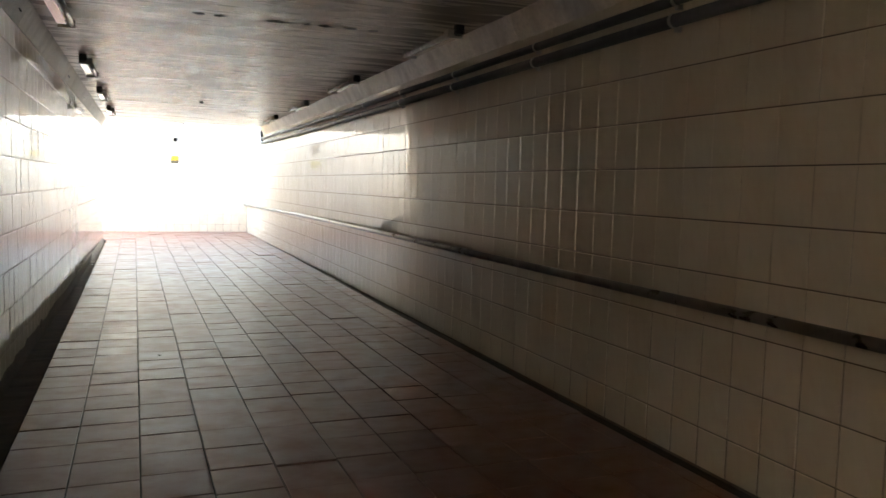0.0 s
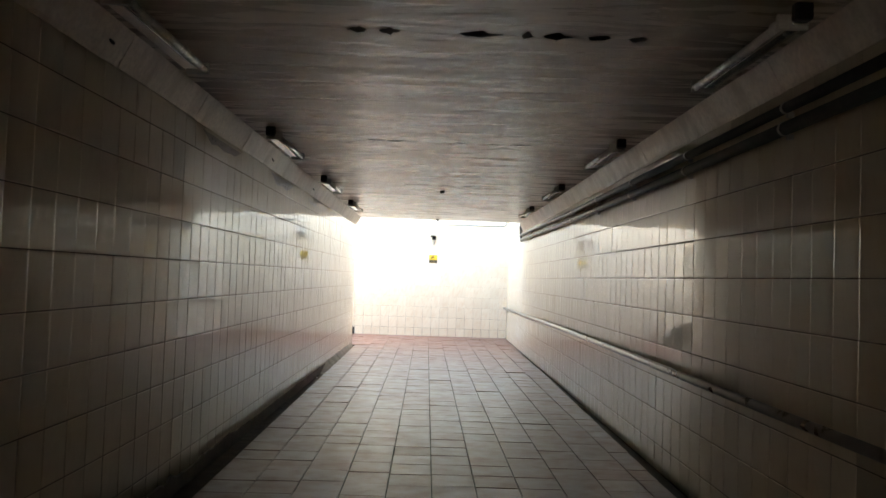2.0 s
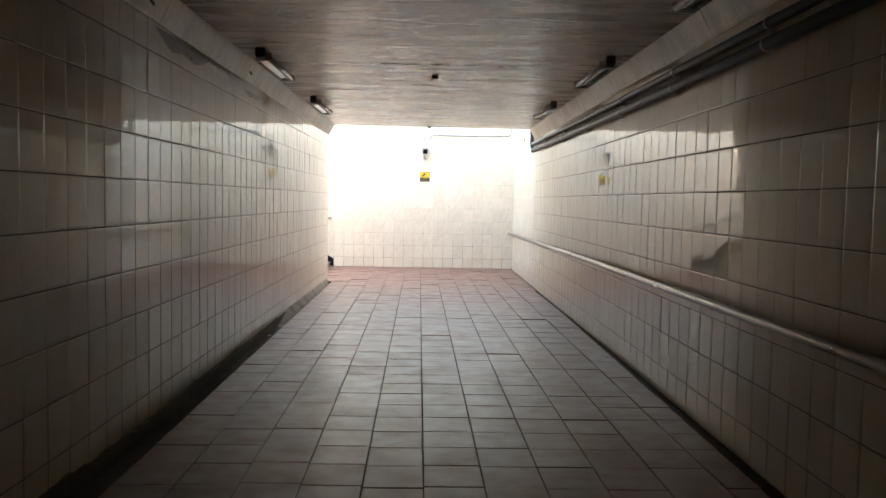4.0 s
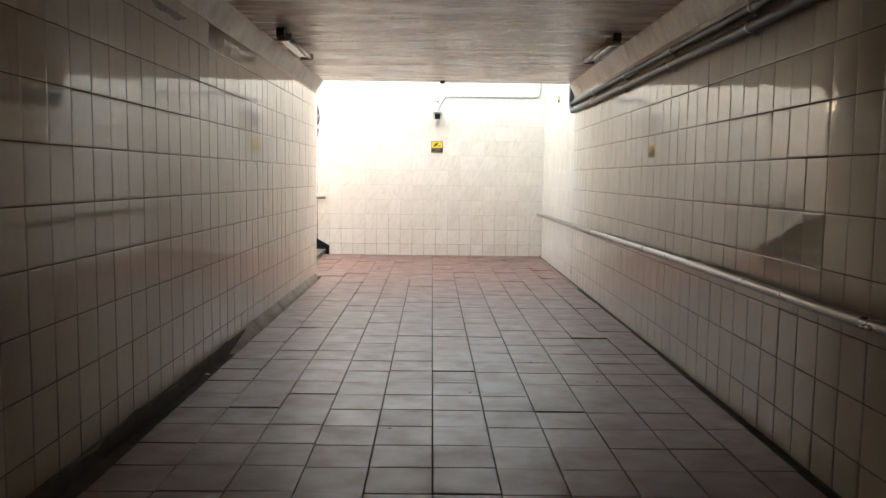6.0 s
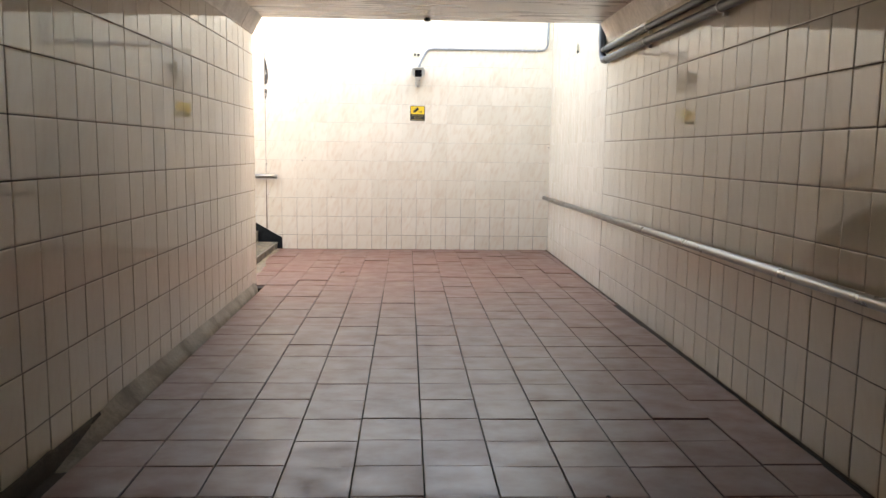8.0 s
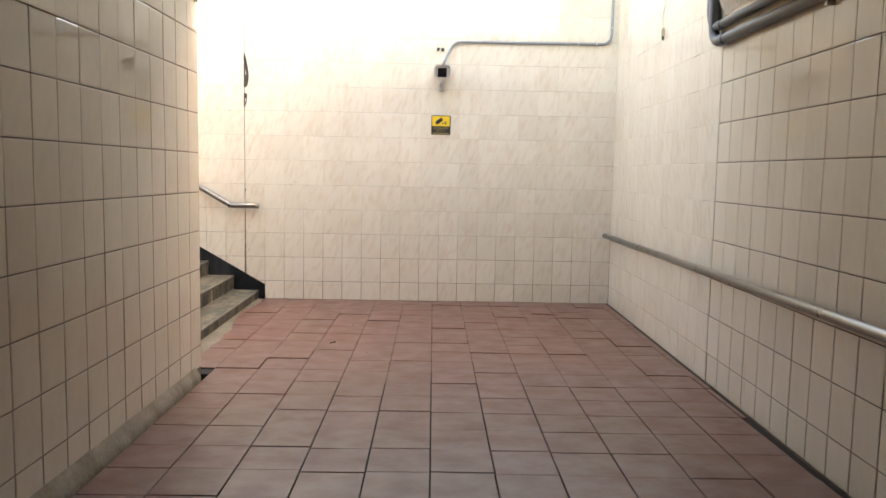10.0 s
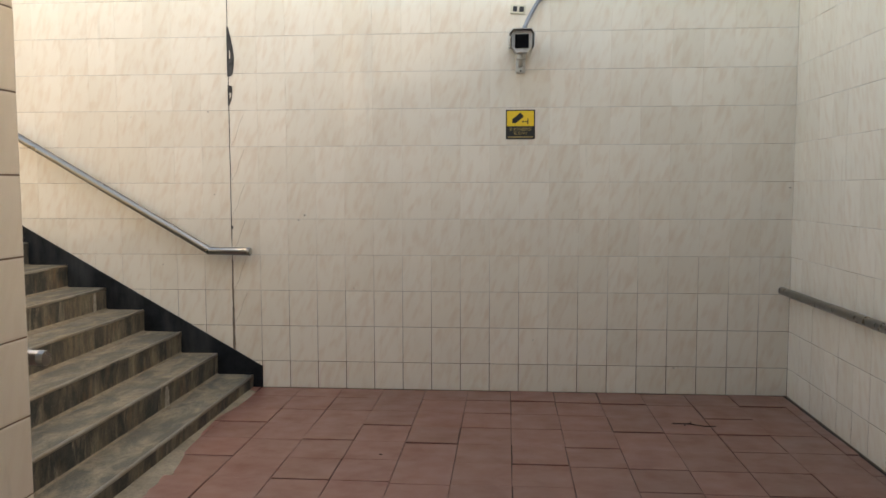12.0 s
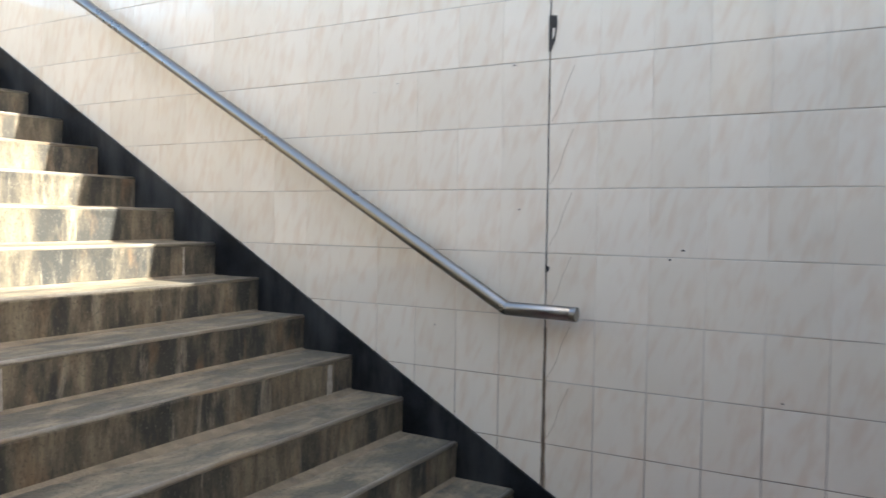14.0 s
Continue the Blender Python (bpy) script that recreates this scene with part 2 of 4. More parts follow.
# Paler than the steps: the highlight on the rounded edge is in the colour.
M_NOSE_HIGHLIGHT = rough_material("worn_step_nosing", (0.12, 0.11, 0.09), (0.24, 0.22, 0.18), 7, 0.4, bump=0.2, stain=(0.13, 0.09, 0.05))
M_DUST = rough_material("dry_dust", (0.12, 0.098, 0.066), (0.26, 0.21, 0.145), 14, 0.95)
M_LIME = rough_material("lime_run_off", (0.2, 0.185, 0.155), (0.42, 0.4, 0.36), 30, 0.8)
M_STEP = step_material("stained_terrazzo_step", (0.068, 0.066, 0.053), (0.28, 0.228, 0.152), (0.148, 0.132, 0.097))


def plain(name, colour, rough, metal=0.0, vary=0.12, scale=25, bump=0.05):
    m, nt, b = mat(name)
    n = N(nt)
    f = n.noise(n.pos(1, 1, 1), scale, 4, 0.6)
    c = n.mix(n.ramp(f, [(0.3, 0.0), (0.7, 1.0)]), [x * (1 - vary) for x in colour], [min(1, x * (1 + vary)) for x in colour])
    nt.links.new(c, b.inputs["Base Color"])
    nt.links.new(n.ramp(f, [(0.2, rough * 0.75), (0.8, min(1, rough * 1.3))]), b.inputs["Roughness"])
    b.inputs["Metallic"].default_value = metal
    nt.links.new(n.bump(f, bump, 0.002), b.inputs["Normal"])
    return m


M_STEEL = plain("brushed_stainless_steel", (0.28, 0.265, 0.24), 0.3, 1.0, 0.04, 8, 0.0)
M_CONDUIT = plain("grey_conduit", (0.085, 0.088, 0.094), 0.4)
M_CONDUIT_LIGHT = plain("pale_grey_conduit", (0.22, 0.24, 0.26), 0.4)
M_GALV = plain("galvanised_clip", (0.5, 0.5, 0.49), 0.35, 0.7)
M_WHITE = plain("off_white_enamel", (0.72, 0.71, 0.67), 0.4)
M_BATTEN = plain("polished_white_reflector", (0.9, 0.9, 0.89), 0.08, 0.9, 0.02, 8, 0.0)
# White paint greyed evenly: the bracket's shade is put into its colour.
M_CAMBODY = plain("aged_grey_white_paint", (0.5, 0.49, 0.45), 0.45)
M_CREAM = plain("yellowed_plastic", (0.62, 0.57, 0.42), 0.45)
M_BLACK = plain("black_plastic", (0.014, 0.014, 0.014), 0.4)
M_GLASSBLACK = plain("dark_lens_glass", (0.006, 0.006, 0.007), 0.08)
M_TUBE = plain("frosted_tube_glass", (0.8, 0.8, 0.78), 0.25)
M_YELLOW = plain("yellow_sign_film", (0.78, 0.5, 0.04), 0.4, vary=0.05)
M_SIGNTEXT = plain("gold_sign_print", (0.3, 0.22, 0.08), 0.5)
M_CRACK = plain("brown_glaze_crack", (0.33, 0.24, 0.15), 0.8)
M_MOULD = plain("dark_mould", (0.15, 0.12, 0.09), 0.3, vary=0.4, scale=30)
M_DIRT = plain("dry_dirt", (0.05, 0.036, 0.024), 0.95, vary=0.4, scale=120)


# ---- mesh helpers ----
def finish(name, bm, material, parent=None, smooth=False):
    me = bpy.data.meshes.new(name)
    bm.normal_update()
    bm.to_mesh(me)
    bm.free()
    if smooth:
        for p in me.polygons:
            p.use_smooth = True
    me.materials.append(material)
    ob = new(name, me)
    if parent is not None:
        ob.parent = parent
    return ob


def part(name, bm, material, parent, label="", smooth=False):
    ob = finish(name, bm, material, parent, smooth)
    if label:
        ob["label"] = label
    return ob


def box(bm, x0, y0, z0, x1, y1, z1, bevel=0.0):
    vs = [bm.verts.new(p) for p in ((x0, y0, z0), (x1, y0, z0), (x1, y1, z0), (x0, y1, z0), (x0, y0, z1), (x1, y0, z1), (x1, y1, z1), (x0, y1, z1))]
    fs = [bm.faces.new([vs[i] for i in f]) for f in ((3, 2, 1, 0), (4, 5, 6, 7), (0, 1, 5, 4), (1, 2, 6, 5), (2, 3, 7, 6), (3, 0, 4, 7))]
    if bevel:
        bmesh.ops.bevel(bm, geom=list({e for f in fs for e in f.edges}), offset=bevel, segments=2, affect="EDGES", profile=0.6)
    return bm


def boxed(*a, **k):
    return box(bmesh.new(), *a, **k)


def sweep(points, r, sides=12, closed_ends=True):
    """A round bar along a line of points."""
    bm = bmesh.new()
    pts = [Vector(p) for p in points]
    rings = []
    up = None
    for i, p in enumerate(pts):
        a = (p - pts[i - 1]).normalized() if i else None
        b = (pts[i + 1] - p).normalized() if i < len(pts) - 1 else None
        d = (a or b) if (a is None or b is None) else (a + b).normalized()
        if up is None:
            up = Vector((0, 0, 1)) if abs(d.z) < 0.9 else Vector((1, 0, 0))
        side = d.cross(up).normalized()
        up = side.cross(d).normalized()
        rings.append([bm.verts.new(p + (side * math.cos(t) + up * math.sin(t)) * r) for t in (2 * math.pi * j / sides for j in range(sides))])
    for q, w in zip(rings, rings[1:]):
        for j in range(sides):
            bm.faces.new((q[j], q[(j + 1) % sides], w[(j + 1) % sides], w[j]))
    if closed_ends:
        bm.faces.new(rings[0][::-1])
        bm.faces.new(rings[-1])
    bmesh.ops.recalc_face_normals(bm, faces=bm.faces)
    return bm


def bend(points, r, n=6):
    """Rounds the inner corners of a line of points with radius r."""
    out = [Vector(points[0])]
    for a, p, b in zip(points, points[1:], points[2:]):
        a, p, b = Vector(a), Vector(p), Vector(b)
        u, w = (a - p).normalized(), (b - p).normalized()
        half = u.angle(w) / 2
        d = min(r / math.tan(half), 0.49 * (a - p).length, 0.49 * (b - p).length)
        s, e = p + u * d, p + w * d
        for i in range(n + 1):
            t = i / n
            out.append(s * (1 - t) ** 2 + p * 2 * t * (1 - t) + e * t * t)
    out.append(Vector(points[-1]))
    return out


def disc_bar(a, b, r, sides=12):
    return sweep([a, b], r, sides)


def thing(name, label, category, m=None, group="", kind=""):
    ob = new(name)
    ob.empty_display_size = 0.1
    if m is not None:
        ob.matrix_basis = m
    return tagged(ob, label, category, group, kind)


def structure(ob, label, category):
    return tagged(ob, label, category, kind="structure")


# ---- tiles ----
def tile_data(w, h, t, lip=0.002, fall=0.0008):
    """One tile lying in its own x, y, its face towards +z, its rim falling off a little."""
    v = [(0, 0, -0.002), (w, 0, -0.002), (w, h, -0.002), (0, h, -0.002), (0, 0, t - fall), (w, 0, t - fall), (w, h, t - fall), (0, h, t - fall),
         (lip, lip, t), (w - lip, lip, t), (w - lip, h - lip, t), (lip, h - lip, t)]
    f = [(8, 9, 10, 11)]
    for i in range(4):
        j = (i + 1) % 4
        f += [(i, j, j + 4, i + 4), (i + 4, j + 4, j + 8, i + 8)]
    return v, f


TILE_CACHE = {}


def tile_mesh(w, h, t, material, lip, fall=0.0008):
    key = (round(w, 3), round(h, 3), t, material.name, lip, fall)
    if key not in TILE_CACHE:
        me = bpy.data.meshes.new("tile")
        v, f = tile_data(w, h, t, lip, fall)
        me.from_pydata(v, [], f)
        me.materials.append(material)
        TILE_CACHE[key] = me
    return TILE_CACHE[key]


def lay(parent, cells, frame_m, t, material, single, tilt, lift, name, label, lip=0.0018, gap=(0.0025, 0.0025), fall=0.0008, tight=1.0):
    """cells: (u, v, w, h). The ones for which single() holds become objects of their own, the rest one joined mesh."""
    rng = random.Random(name + parent.name)

    def wob(sd):
        return max(-1.4 * sd, min(1.4 * sd, rng.gauss(0, sd)))
    verts, faces = [], []
    for u, v, w, h in cells:
        if w < 0.02 or h < 0.02:
            continue
        w2, h2 = w - gap[0] * (2.8 if v < 0.1 else 2.0 if v < 0.6 else 1.3 if v < 0.9 else tight), h - gap[1]
        m = frame_m @ Matrix.Translation((u + w / 2, v + h / 2, wob(lift))) @ Euler((wob(tilt), wob(tilt), wob(tilt * 0.5))).to_matrix().to_4x4() @ Matrix.Translation((-w2 / 2, -h2 / 2, 0))
        if single(u, v):
            ob = new(name, tile_mesh(w2, h2, t, material, lip, fall))
            ob.parent = parent
            ob.matrix_basis = m
        else:
            tv, tf = tile_data(w2, h2, t, lip, fall)
            k = len(verts)
            verts += [m @ Vector(p) for p in tv]
            faces += [[i + k for i in f] for f in tf]
    if verts:
        me = bpy.data.meshes.new(name + "s")
        me.from_pydata(verts, [], faces)
        me.materials.append(material)
        ob = new(name + "_field", me)
        ob.parent = parent
        tagged(ob, label, kind="stuff")


def rows(top, bottom=0.0):
    z, out = ROW0, [(bottom, ROW0 - bottom)]
    while z < top - 0.03:
        out.append((z, min(TILE_H, top - z)))
        z += TILE_H
    return out


# ---- structure ----
T = 0.006     # tile thickness; the finished face lies at the plan's line
wall_east = structure(finish("wall_east", boxed(XE + 0.0036, Y_BACK, -0.3, XE + 0.35, 16.97, CEIL + 0.3), M_GROUT), "long tunnel wall of glossy cream glazed tiles", "wall")
wall_west = structure(finish("wall_west", boxed(XW - 0.35, Y_BACK, -0.3, XW - 0.0036, Y_MOUTH, CEIL + 0.3), M_GROUT), "long tunnel wall of glossy cream glazed tiles", "wall")
# Unseen top above TOP is added to block sun from west wall and steps.
wall_lobby = structure(finish("wall_lobby", boxed(XE + 0.0016, 16.974, -0.3, XE + 0.35, Y_END + 0.4, 4.3), M_GROUT_PALE), "cream tiled side wall of the stair lobby with an unseen added sun-blocking top", "wall")
bm = boxed(-11.0, 0.0016, -0.3, 0.0, 0.35, TOP)
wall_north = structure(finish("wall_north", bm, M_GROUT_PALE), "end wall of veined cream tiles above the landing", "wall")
wall_north.matrix_basis = END
wall_stair = structure(finish("wall_stair", boxed(-9.5, Y_MOUTH - 0.3, -0.3, XW - 0.356, Y_MOUTH, TOP), M_PLASTER), "pale plastered flank wall of the stairs", "wall")
# Unseen open-topped landing, added so that daylight enters the tunnel from behind.
bm = boxed(XW - 0.34, Y_BACK - S_DEEP - 0.3, -0.3, XE + 0.34, Y_BACK - S_DEEP, TOP)
box(bm, XW - 0.34, Y_BACK - S_DEEP, -0.3, XW, Y_BACK - 0.004, TOP)
box(bm, XE, Y_BACK - S_DEEP, -0.3, XE + 0.34, Y_BACK - 0.004, TOP)
wall_south = structure(finish("wall_south", bm, M_PLASTER), "plain walls of an unseen landing added behind the start to let daylight in", "wall")

# ceiling slab with a haunch along each side
slab_w, slab_e = XW + HIN + 0.004, XE - HIN - 0.004
ceiling = structure(finish("ceiling", boxed(slab_w, Y_BACK, CEIL, slab_e, Y_MOUTH + 0.02, TOP - 0.1), M_CEILING), "streaky board-marked painted concrete tunnel ceiling", "ceiling")


def haunch(name, x_wall, sign):
    """A cast concrete chamfer in blocks between wall and ceiling."""
    xs = sorted((x_wall + sign * 0.12, x_wall + sign * 0.33))
    top = structure(finish(name, boxed(xs[0], Y_BACK, HAUNCH + 0.02, xs[1], Y_MOUTH, TOP - 0.12), M_HAUNCH), "bare concrete haunch where wall meets ceiling", "trim")
    rng = random.Random(7 + sign)
    y = Y_BACK
    while y < Y_MOUTH:
        y2 = min(y + 1.22, Y_MOUTH + 0.015)
        d = rng.uniform(-0.004, 0.004)
        pts = [(x_wall + sign * 0.118, HAUNCH + d), (x_wall - sign * (0.004 + d), HAUNCH + d), (x_wall - sign * (0.01 + d), HAUNCH + 0.02 + d), (x_wall - sign * (HIN + 0.002), CEIL - 0.004 + d), (x_wall - sign * HIN, CEIL + 0.1), (x_wall + sign * 0.118, CEIL + 0.1)]
        b = bmesh.new()
        a = [b.verts.new((p[0], y, p[1])) for p in pts]
        c = [b.verts.new((p[0], y2 - 0.006, p[1])) for p in pts]
        b.faces.new(a)
        b.faces.new(c[::-1])
        for i in range(6):
            b.faces.new((a[i], c[i], c[(i + 1) % 6], a[(i + 1) % 6]))
        bmesh.ops.recalc_face_normals(b, faces=b.faces)
        part("block", b, M_HAUNCH, top)
        y = y2


haunch("haunch_west", XW, -1)
haunch("haunch_east", XE, 1)

# floor bed and ground level outside
bm = boxed(XW - 0.3, Y_BACK - S_DEEP - 0.2, -0.4, XE + 0.3, Y_END + 0.3, -0.06)
box(bm, -9.5, Y_MOUTH - 0.1, -0.4, XW - 0.3, Y_END + 0.3, -0.064)
bed = structure(finish("floor", bm, M_MORTAR), "worn red quarry tile floor on dark mortar", "floor")
bm = bmesh.new()
FLOOR_SLOPE = -0.0125


def west_edge(y):
    return -1.575 + FLOOR_SLOPE * (y - 14.15)


ys = [Y_BACK + i * (Y_MOUTH - Y_BACK) / 12 for i in range(13)]
lo = [bm.verts.new((west_edge(y) - 0.004, y, -0.009)) for y in ys]
hi = [bm.verts.new((XE - 0.001, y, -0.009)) for y in ys]
lo2 = [bm.verts.new((west_edge(y) - 0.004, y, -0.08)) for y in ys]
for i in range(12):
    bm.faces.new((lo[i], hi[i], hi[i + 1], lo[i + 1]))
    bm.faces.new((lo2[i], lo[i], lo[i + 1], lo2[i + 1]))
box(bm, -2.4, Y_MOUTH + 0.001, -0.08, XE - 0.001, Y_END + 0.01, -0.0092)
part("mortar_bed", bm, M_MORTAR, bed)
# dirty screed in the open gutter between the tiles and the west wall, filled up towards the mouth
bm = bmesh.new()
rng = random.Random(77)
lines = []
y = Y_BACK
while y < 12.9:
    z = -0.05
    lines.append([bm.verts.new((XW - 0.004, y, z + rng.uniform(0, 0.008))), bm.verts.new((west_edge(y) - 0.004, y, z + rng.uniform(-0.004, 0.003)))])
    y += rng.uniform(0.06, 0.12)
for a, c in zip(lines, lines[1:]):
    bm.faces.new((a[0], a[1], c[1], c[0]))
part("gutter_screed", bm, M_SCREED, bed, "dirty brown cement screed")
# towards the mouth the gutter is filled with a pale cement fillet
bm = bmesh.new()
lines = []
y = 12.7
while y < Y_MOUTH:
    rise = min(1.0, (y - 12.7) / 0.7)
    zw = -0.052 + (0.122 + rng.uniform(-0.002, 0.002)) * rise
    xe = west_edge(y) - 0.022
    ze = -0.052 + 0.048 * rise
    lines.append([bm.verts.new((XW - 0.002, y, zw)), bm.verts.new((XW + 0.03, y, ze + (zw - ze) * 0.4)), bm.verts.new((xe, y, ze + rng.uniform(-0.002, 0.001))), bm.verts.new((xe, y, -0.08))])
    y += rng.uniform(0.1, 0.16)
for a, c in zip(lines, lines[1:]):
    for k in (0, 1, 2):
        bm.faces.new((a[k], a[k + 1], c[k + 1], c[k]))
part("gutter_fillet", bm, M_FILLET, bed, "dirty cream cement fillet", smooth=True)
# ragged splash of cement along the foot of the west wall
bm = bmesh.new()
y, zt = Y_BACK, 0.06
lines = []
while y < Y_MOUTH - 0.02:
    zt += 0.35 * ((0.07 if y < 8 else 0.045 if y < 14 else 0.02) - zt) + rng.gauss(0, 0.008)
    lines.append([bm.verts.new((XW + 0.010, y, -0.055)), bm.verts.new((XW + 0.006, y, zt - 0.012)), bm.verts.new((XW - 0.001, y, zt))])
    y += rng.uniform(0.03, 0.07)
for a, c in zip(lines, lines[1:]):
    for k in (0, 1):
        bm.faces.new((a[k], c[k], c[k + 1], a[k + 1]))
structure(finish("wall_foot", bm, M_SCREED), "ragged brown cement splash along the tunnel wall's foot", "trim")

ground = bmesh.new()
for x0, y0, x1, y1 in ((-60, -60, 60, Y_BACK - S_DEEP - 0.3), (-60, Y_BACK - S_DEEP - 0.3, XW - 0.34, 16.6), (XE + 0.34, Y_BACK - S_DEEP - 0.3, 60, 16.6), (XW - 0.34, Y_BACK - 0.02, XE + 0.34, 16.6), (-60, 20.45, 60, 60), (2.05, 16.6, 60, 20.45), (-60, 16.6, -9.6, 20.45)):
    box(ground, x0, y0, TOP - 0.25, x1, y1, TOP - 0.05)
structure(finish("ground", ground, M_GROUND), "grey paved ground above the underpass", "ground")


# ---- stairs ----
def build_stairs():
    st = thing("staircase", "stained terrazzo steps with worn rounded nosings rising from the landing", "stairs", END)
    depth = 3.1
    for i in range(N_STEPS):
        s0 = STEP_S + 0.252 * i + 0.003 * i * i     # treads widen a little up the flight
        z = STEP_Z + 0.148 * i + 0.0012 * i * i
        zb = max(-0.05, z - 0.22)
        TREAD_I = 0.26 + 0.006 * i
        b = bmesh.new()
        # profile: a worn, rounded front edge
        prof = [(-s0 - 0.006, zb), (-s0 - 0.003, z - 0.05), (-s0, z - 0.016), (-s0 - 0.002, z - 0.005), (-s0 - 0.01, z), (-s0 - TREAD_I - 0.03, z), (-s0 - TREAD_I - 0.03, zb)]
        n = 16
        rng = random.Random(i)
        ringsv = []
        for k in range(n + 1):
            y = -0.016 - (depth - 0.016) * k / n
            w = rng.uniform(-0.003, 0.003)
            ringsv.append([b.verts.new((x + (w if 1 < j < 5 else 0), y, zz + (rng.uniform(-0.0025, 0.001) if j in (3, 4) else 0))) for j, (x, zz) in enumerate(prof)])
        for a, c in zip(ringsv, ringsv[1:]):
            for j in range(len(prof)):
                b.faces.new((a[j], a[(j + 1) % len(prof)], c[(j + 1) % len(prof)], c[j]))
        b.faces.new(ringsv[0][::-1])
        b.faces.new(ringsv[-1])
        bmesh.ops.recalc_face_normals(b, faces=b.faces)
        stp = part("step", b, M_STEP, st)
        # Pale bar that draws the edge's highlight as colour.
        part("nosing", sweep([(-s0 - 0.0095, -0.02, z - 0.0085), (-s0 - 0.0095, -1.0, z - 0.0092), (-s0 - 0.009, -2.1, z - 0.0085), (-s0 - 0.0095, -depth + 0.02, z - 0.009)], 0.0105, 8), M_NOSE_HIGHLIGHT, stp, smooth=True)
        # dry dust gathered at the foot of the next riser
        rise_x = -(STEP_S + 0.252 * (i + 1) + 0.003 * (i + 1) ** 2)
        b = bmesh.new()
        prev = None
        w = 0.04
        for k in range(64):
            y = -0.03 - (depth - 0.06) * k / 63
            w = min(0.07, max(0.004, w + rng.gauss(-0.0003, 0.006)))
            cur = (b.verts.new((rise_x - 0.004, y, z + 0.006 + 0.07 * w)), b.verts.new((rise_x + w * 0.35, y, z + 0.0035)), b.verts.new((rise_x + w, y + rng.uniform(-0.012, 0.012), z - 0.001)))
            if prev:
                b.faces.new((prev[0], cur[0], cur[1], prev[1]))
                b.faces.new((prev[1], cur[1], cur[2], prev[2]))
            prev = cur
        bmesh.ops.recalc_face_normals(b, faces=b.faces)
        part("dust_drift", b, M_DUST, stp, "pale brown dry dust", smooth=True)
        # pale lime that has run down the riser
        for q in range(1 if i in (1, 4, 5, 7) else 0):
            y = -0.86 if (i == 1 and q == 0) else -rng.uniform(0.15, 2.6)
            wide = 0.028 if (i == 1 and q == 0) else rng.uniform(0.006, 0.02)
            deep = 0.14 if q == 0 else rng.uniform(0.06, 0.13)
            b = bmesh.new()
            prev = None
            for k in range(9):
                zz = z - 0.02 - deep * k / 8
                ww = wide * (0.75 + 0.5 * k / 8) * rng.uniform(0.8, 1.15)
                off = -s0 - 0.0005 - 0.003 * k / 8
                cur = (b.verts.new((off + 0.0035, y - ww, zz)), b.verts.new((off + 0.005, y + rng.uniform(-0.3, 0.3) * ww, zz)), b.verts.new((off + 0.0035, y + ww, zz)))
                if prev:
                    b.faces.new((prev[0], cur[0], cur[1], prev[1]))
                    b.faces.new((prev[1], cur[1], cur[2], prev[2]))
                prev = cur
            bmesh.ops.recalc_face_normals(b, faces=b.faces)
            part("lime_run", b, M_LIME, stp, "pale lime run-off on the riser", smooth=True)
    return st


build_stairs()


def build_stringer():
    sl = STRING
    s0, s1 = 3.6, 9.4
    z0 = 0.153
    b = bmesh.new()
    pts = [(-s0, -0.02), (-s0, z0), (-s1, z0 + (s1 - s0) * sl), (-s1, z0 + (s1 - s0) * sl - 0.5), (-s0 - 0.3, -0.02)]
    a = [b.verts.new((x, -0.014, z)) for x, z in pts]
    c = [b.verts.new((x, T + 0.002, z)) for x, z in pts]
    b.faces.new(a)
    b.faces.new(c[::-1])
    for i in range(len(pts)):
        b.faces.new((a[i], c[i], c[(i + 1) % len(pts)], a[(i + 1) % len(pts)]))
    bmesh.ops.recalc_face_normals(b, faces=b.faces)
    ob = finish("stair_skirting", b, M_BLACKSTONE)
    ob.matrix_basis = END
    structure(ob, "black terrazzo stair skirting along the tiled wall", "trim")


build_stringer()


def build_stair_rail():
    h = thing("stair_handrail", "brushed stainless steel handrail with a flat lower end", "handrail", END)
    y, rs = -0.075, 0.585
    p = [(-3.66, y, 0.968), (-3.935, y, 0.972), (-9.2, y, 0.972 + 5.265 * rs)]
    part("rail", sweep(bend(p, 0.03, 5), 0.0275, 16), M_STEEL, h, smooth=True)
    part("end_cap", sweep([(-3.645, y, 0.968), (-3.668, y, 0.968)], 0.0285, 16), M_STEEL, h)
    for s in (4.6, 6.1, 7.6):
        z = 0.966 + (s - 3.935) * rs
        part("bracket", sweep([(-s, y, z), (-s, 0.0, z)], 0.008, 8), M_STEEL, h)


build_stair_rail()


# ---- tunnel handrail ----
def build_tunnel_rail():
    h = thing("wall_handrail", "long brushed steel handrail fixed along the tiled wall", "handrail")
    x, z = XE - 0.068, 0.762
    part("rail", sweep([(x, Y_BACK, z + 0.035), (x, 8.0, z + 0.033), (x, 12.0, z + 0.02), (x, 15.0, z - 0.006), (x, 19.93, z - 0.04)], 0.026, 16), M_STEEL, h, smooth=True)
    part("end_cap", sweep([(x, 19.925, z - 0.04), (x, 19.945, z - 0.04)], 0.0272, 16), M_STEEL, h)
    y = -3.8
    while y < 19.0:
        zb = z + 0.033 - 0.0061 * max(0.0, y - 8.0)
        part("bracket", sweep([(x, y, zb), (XE + 0.002, y, zb)], 0.006, 8), M_CONDUIT, h)
        y += 3.9


build_tunnel_rail()


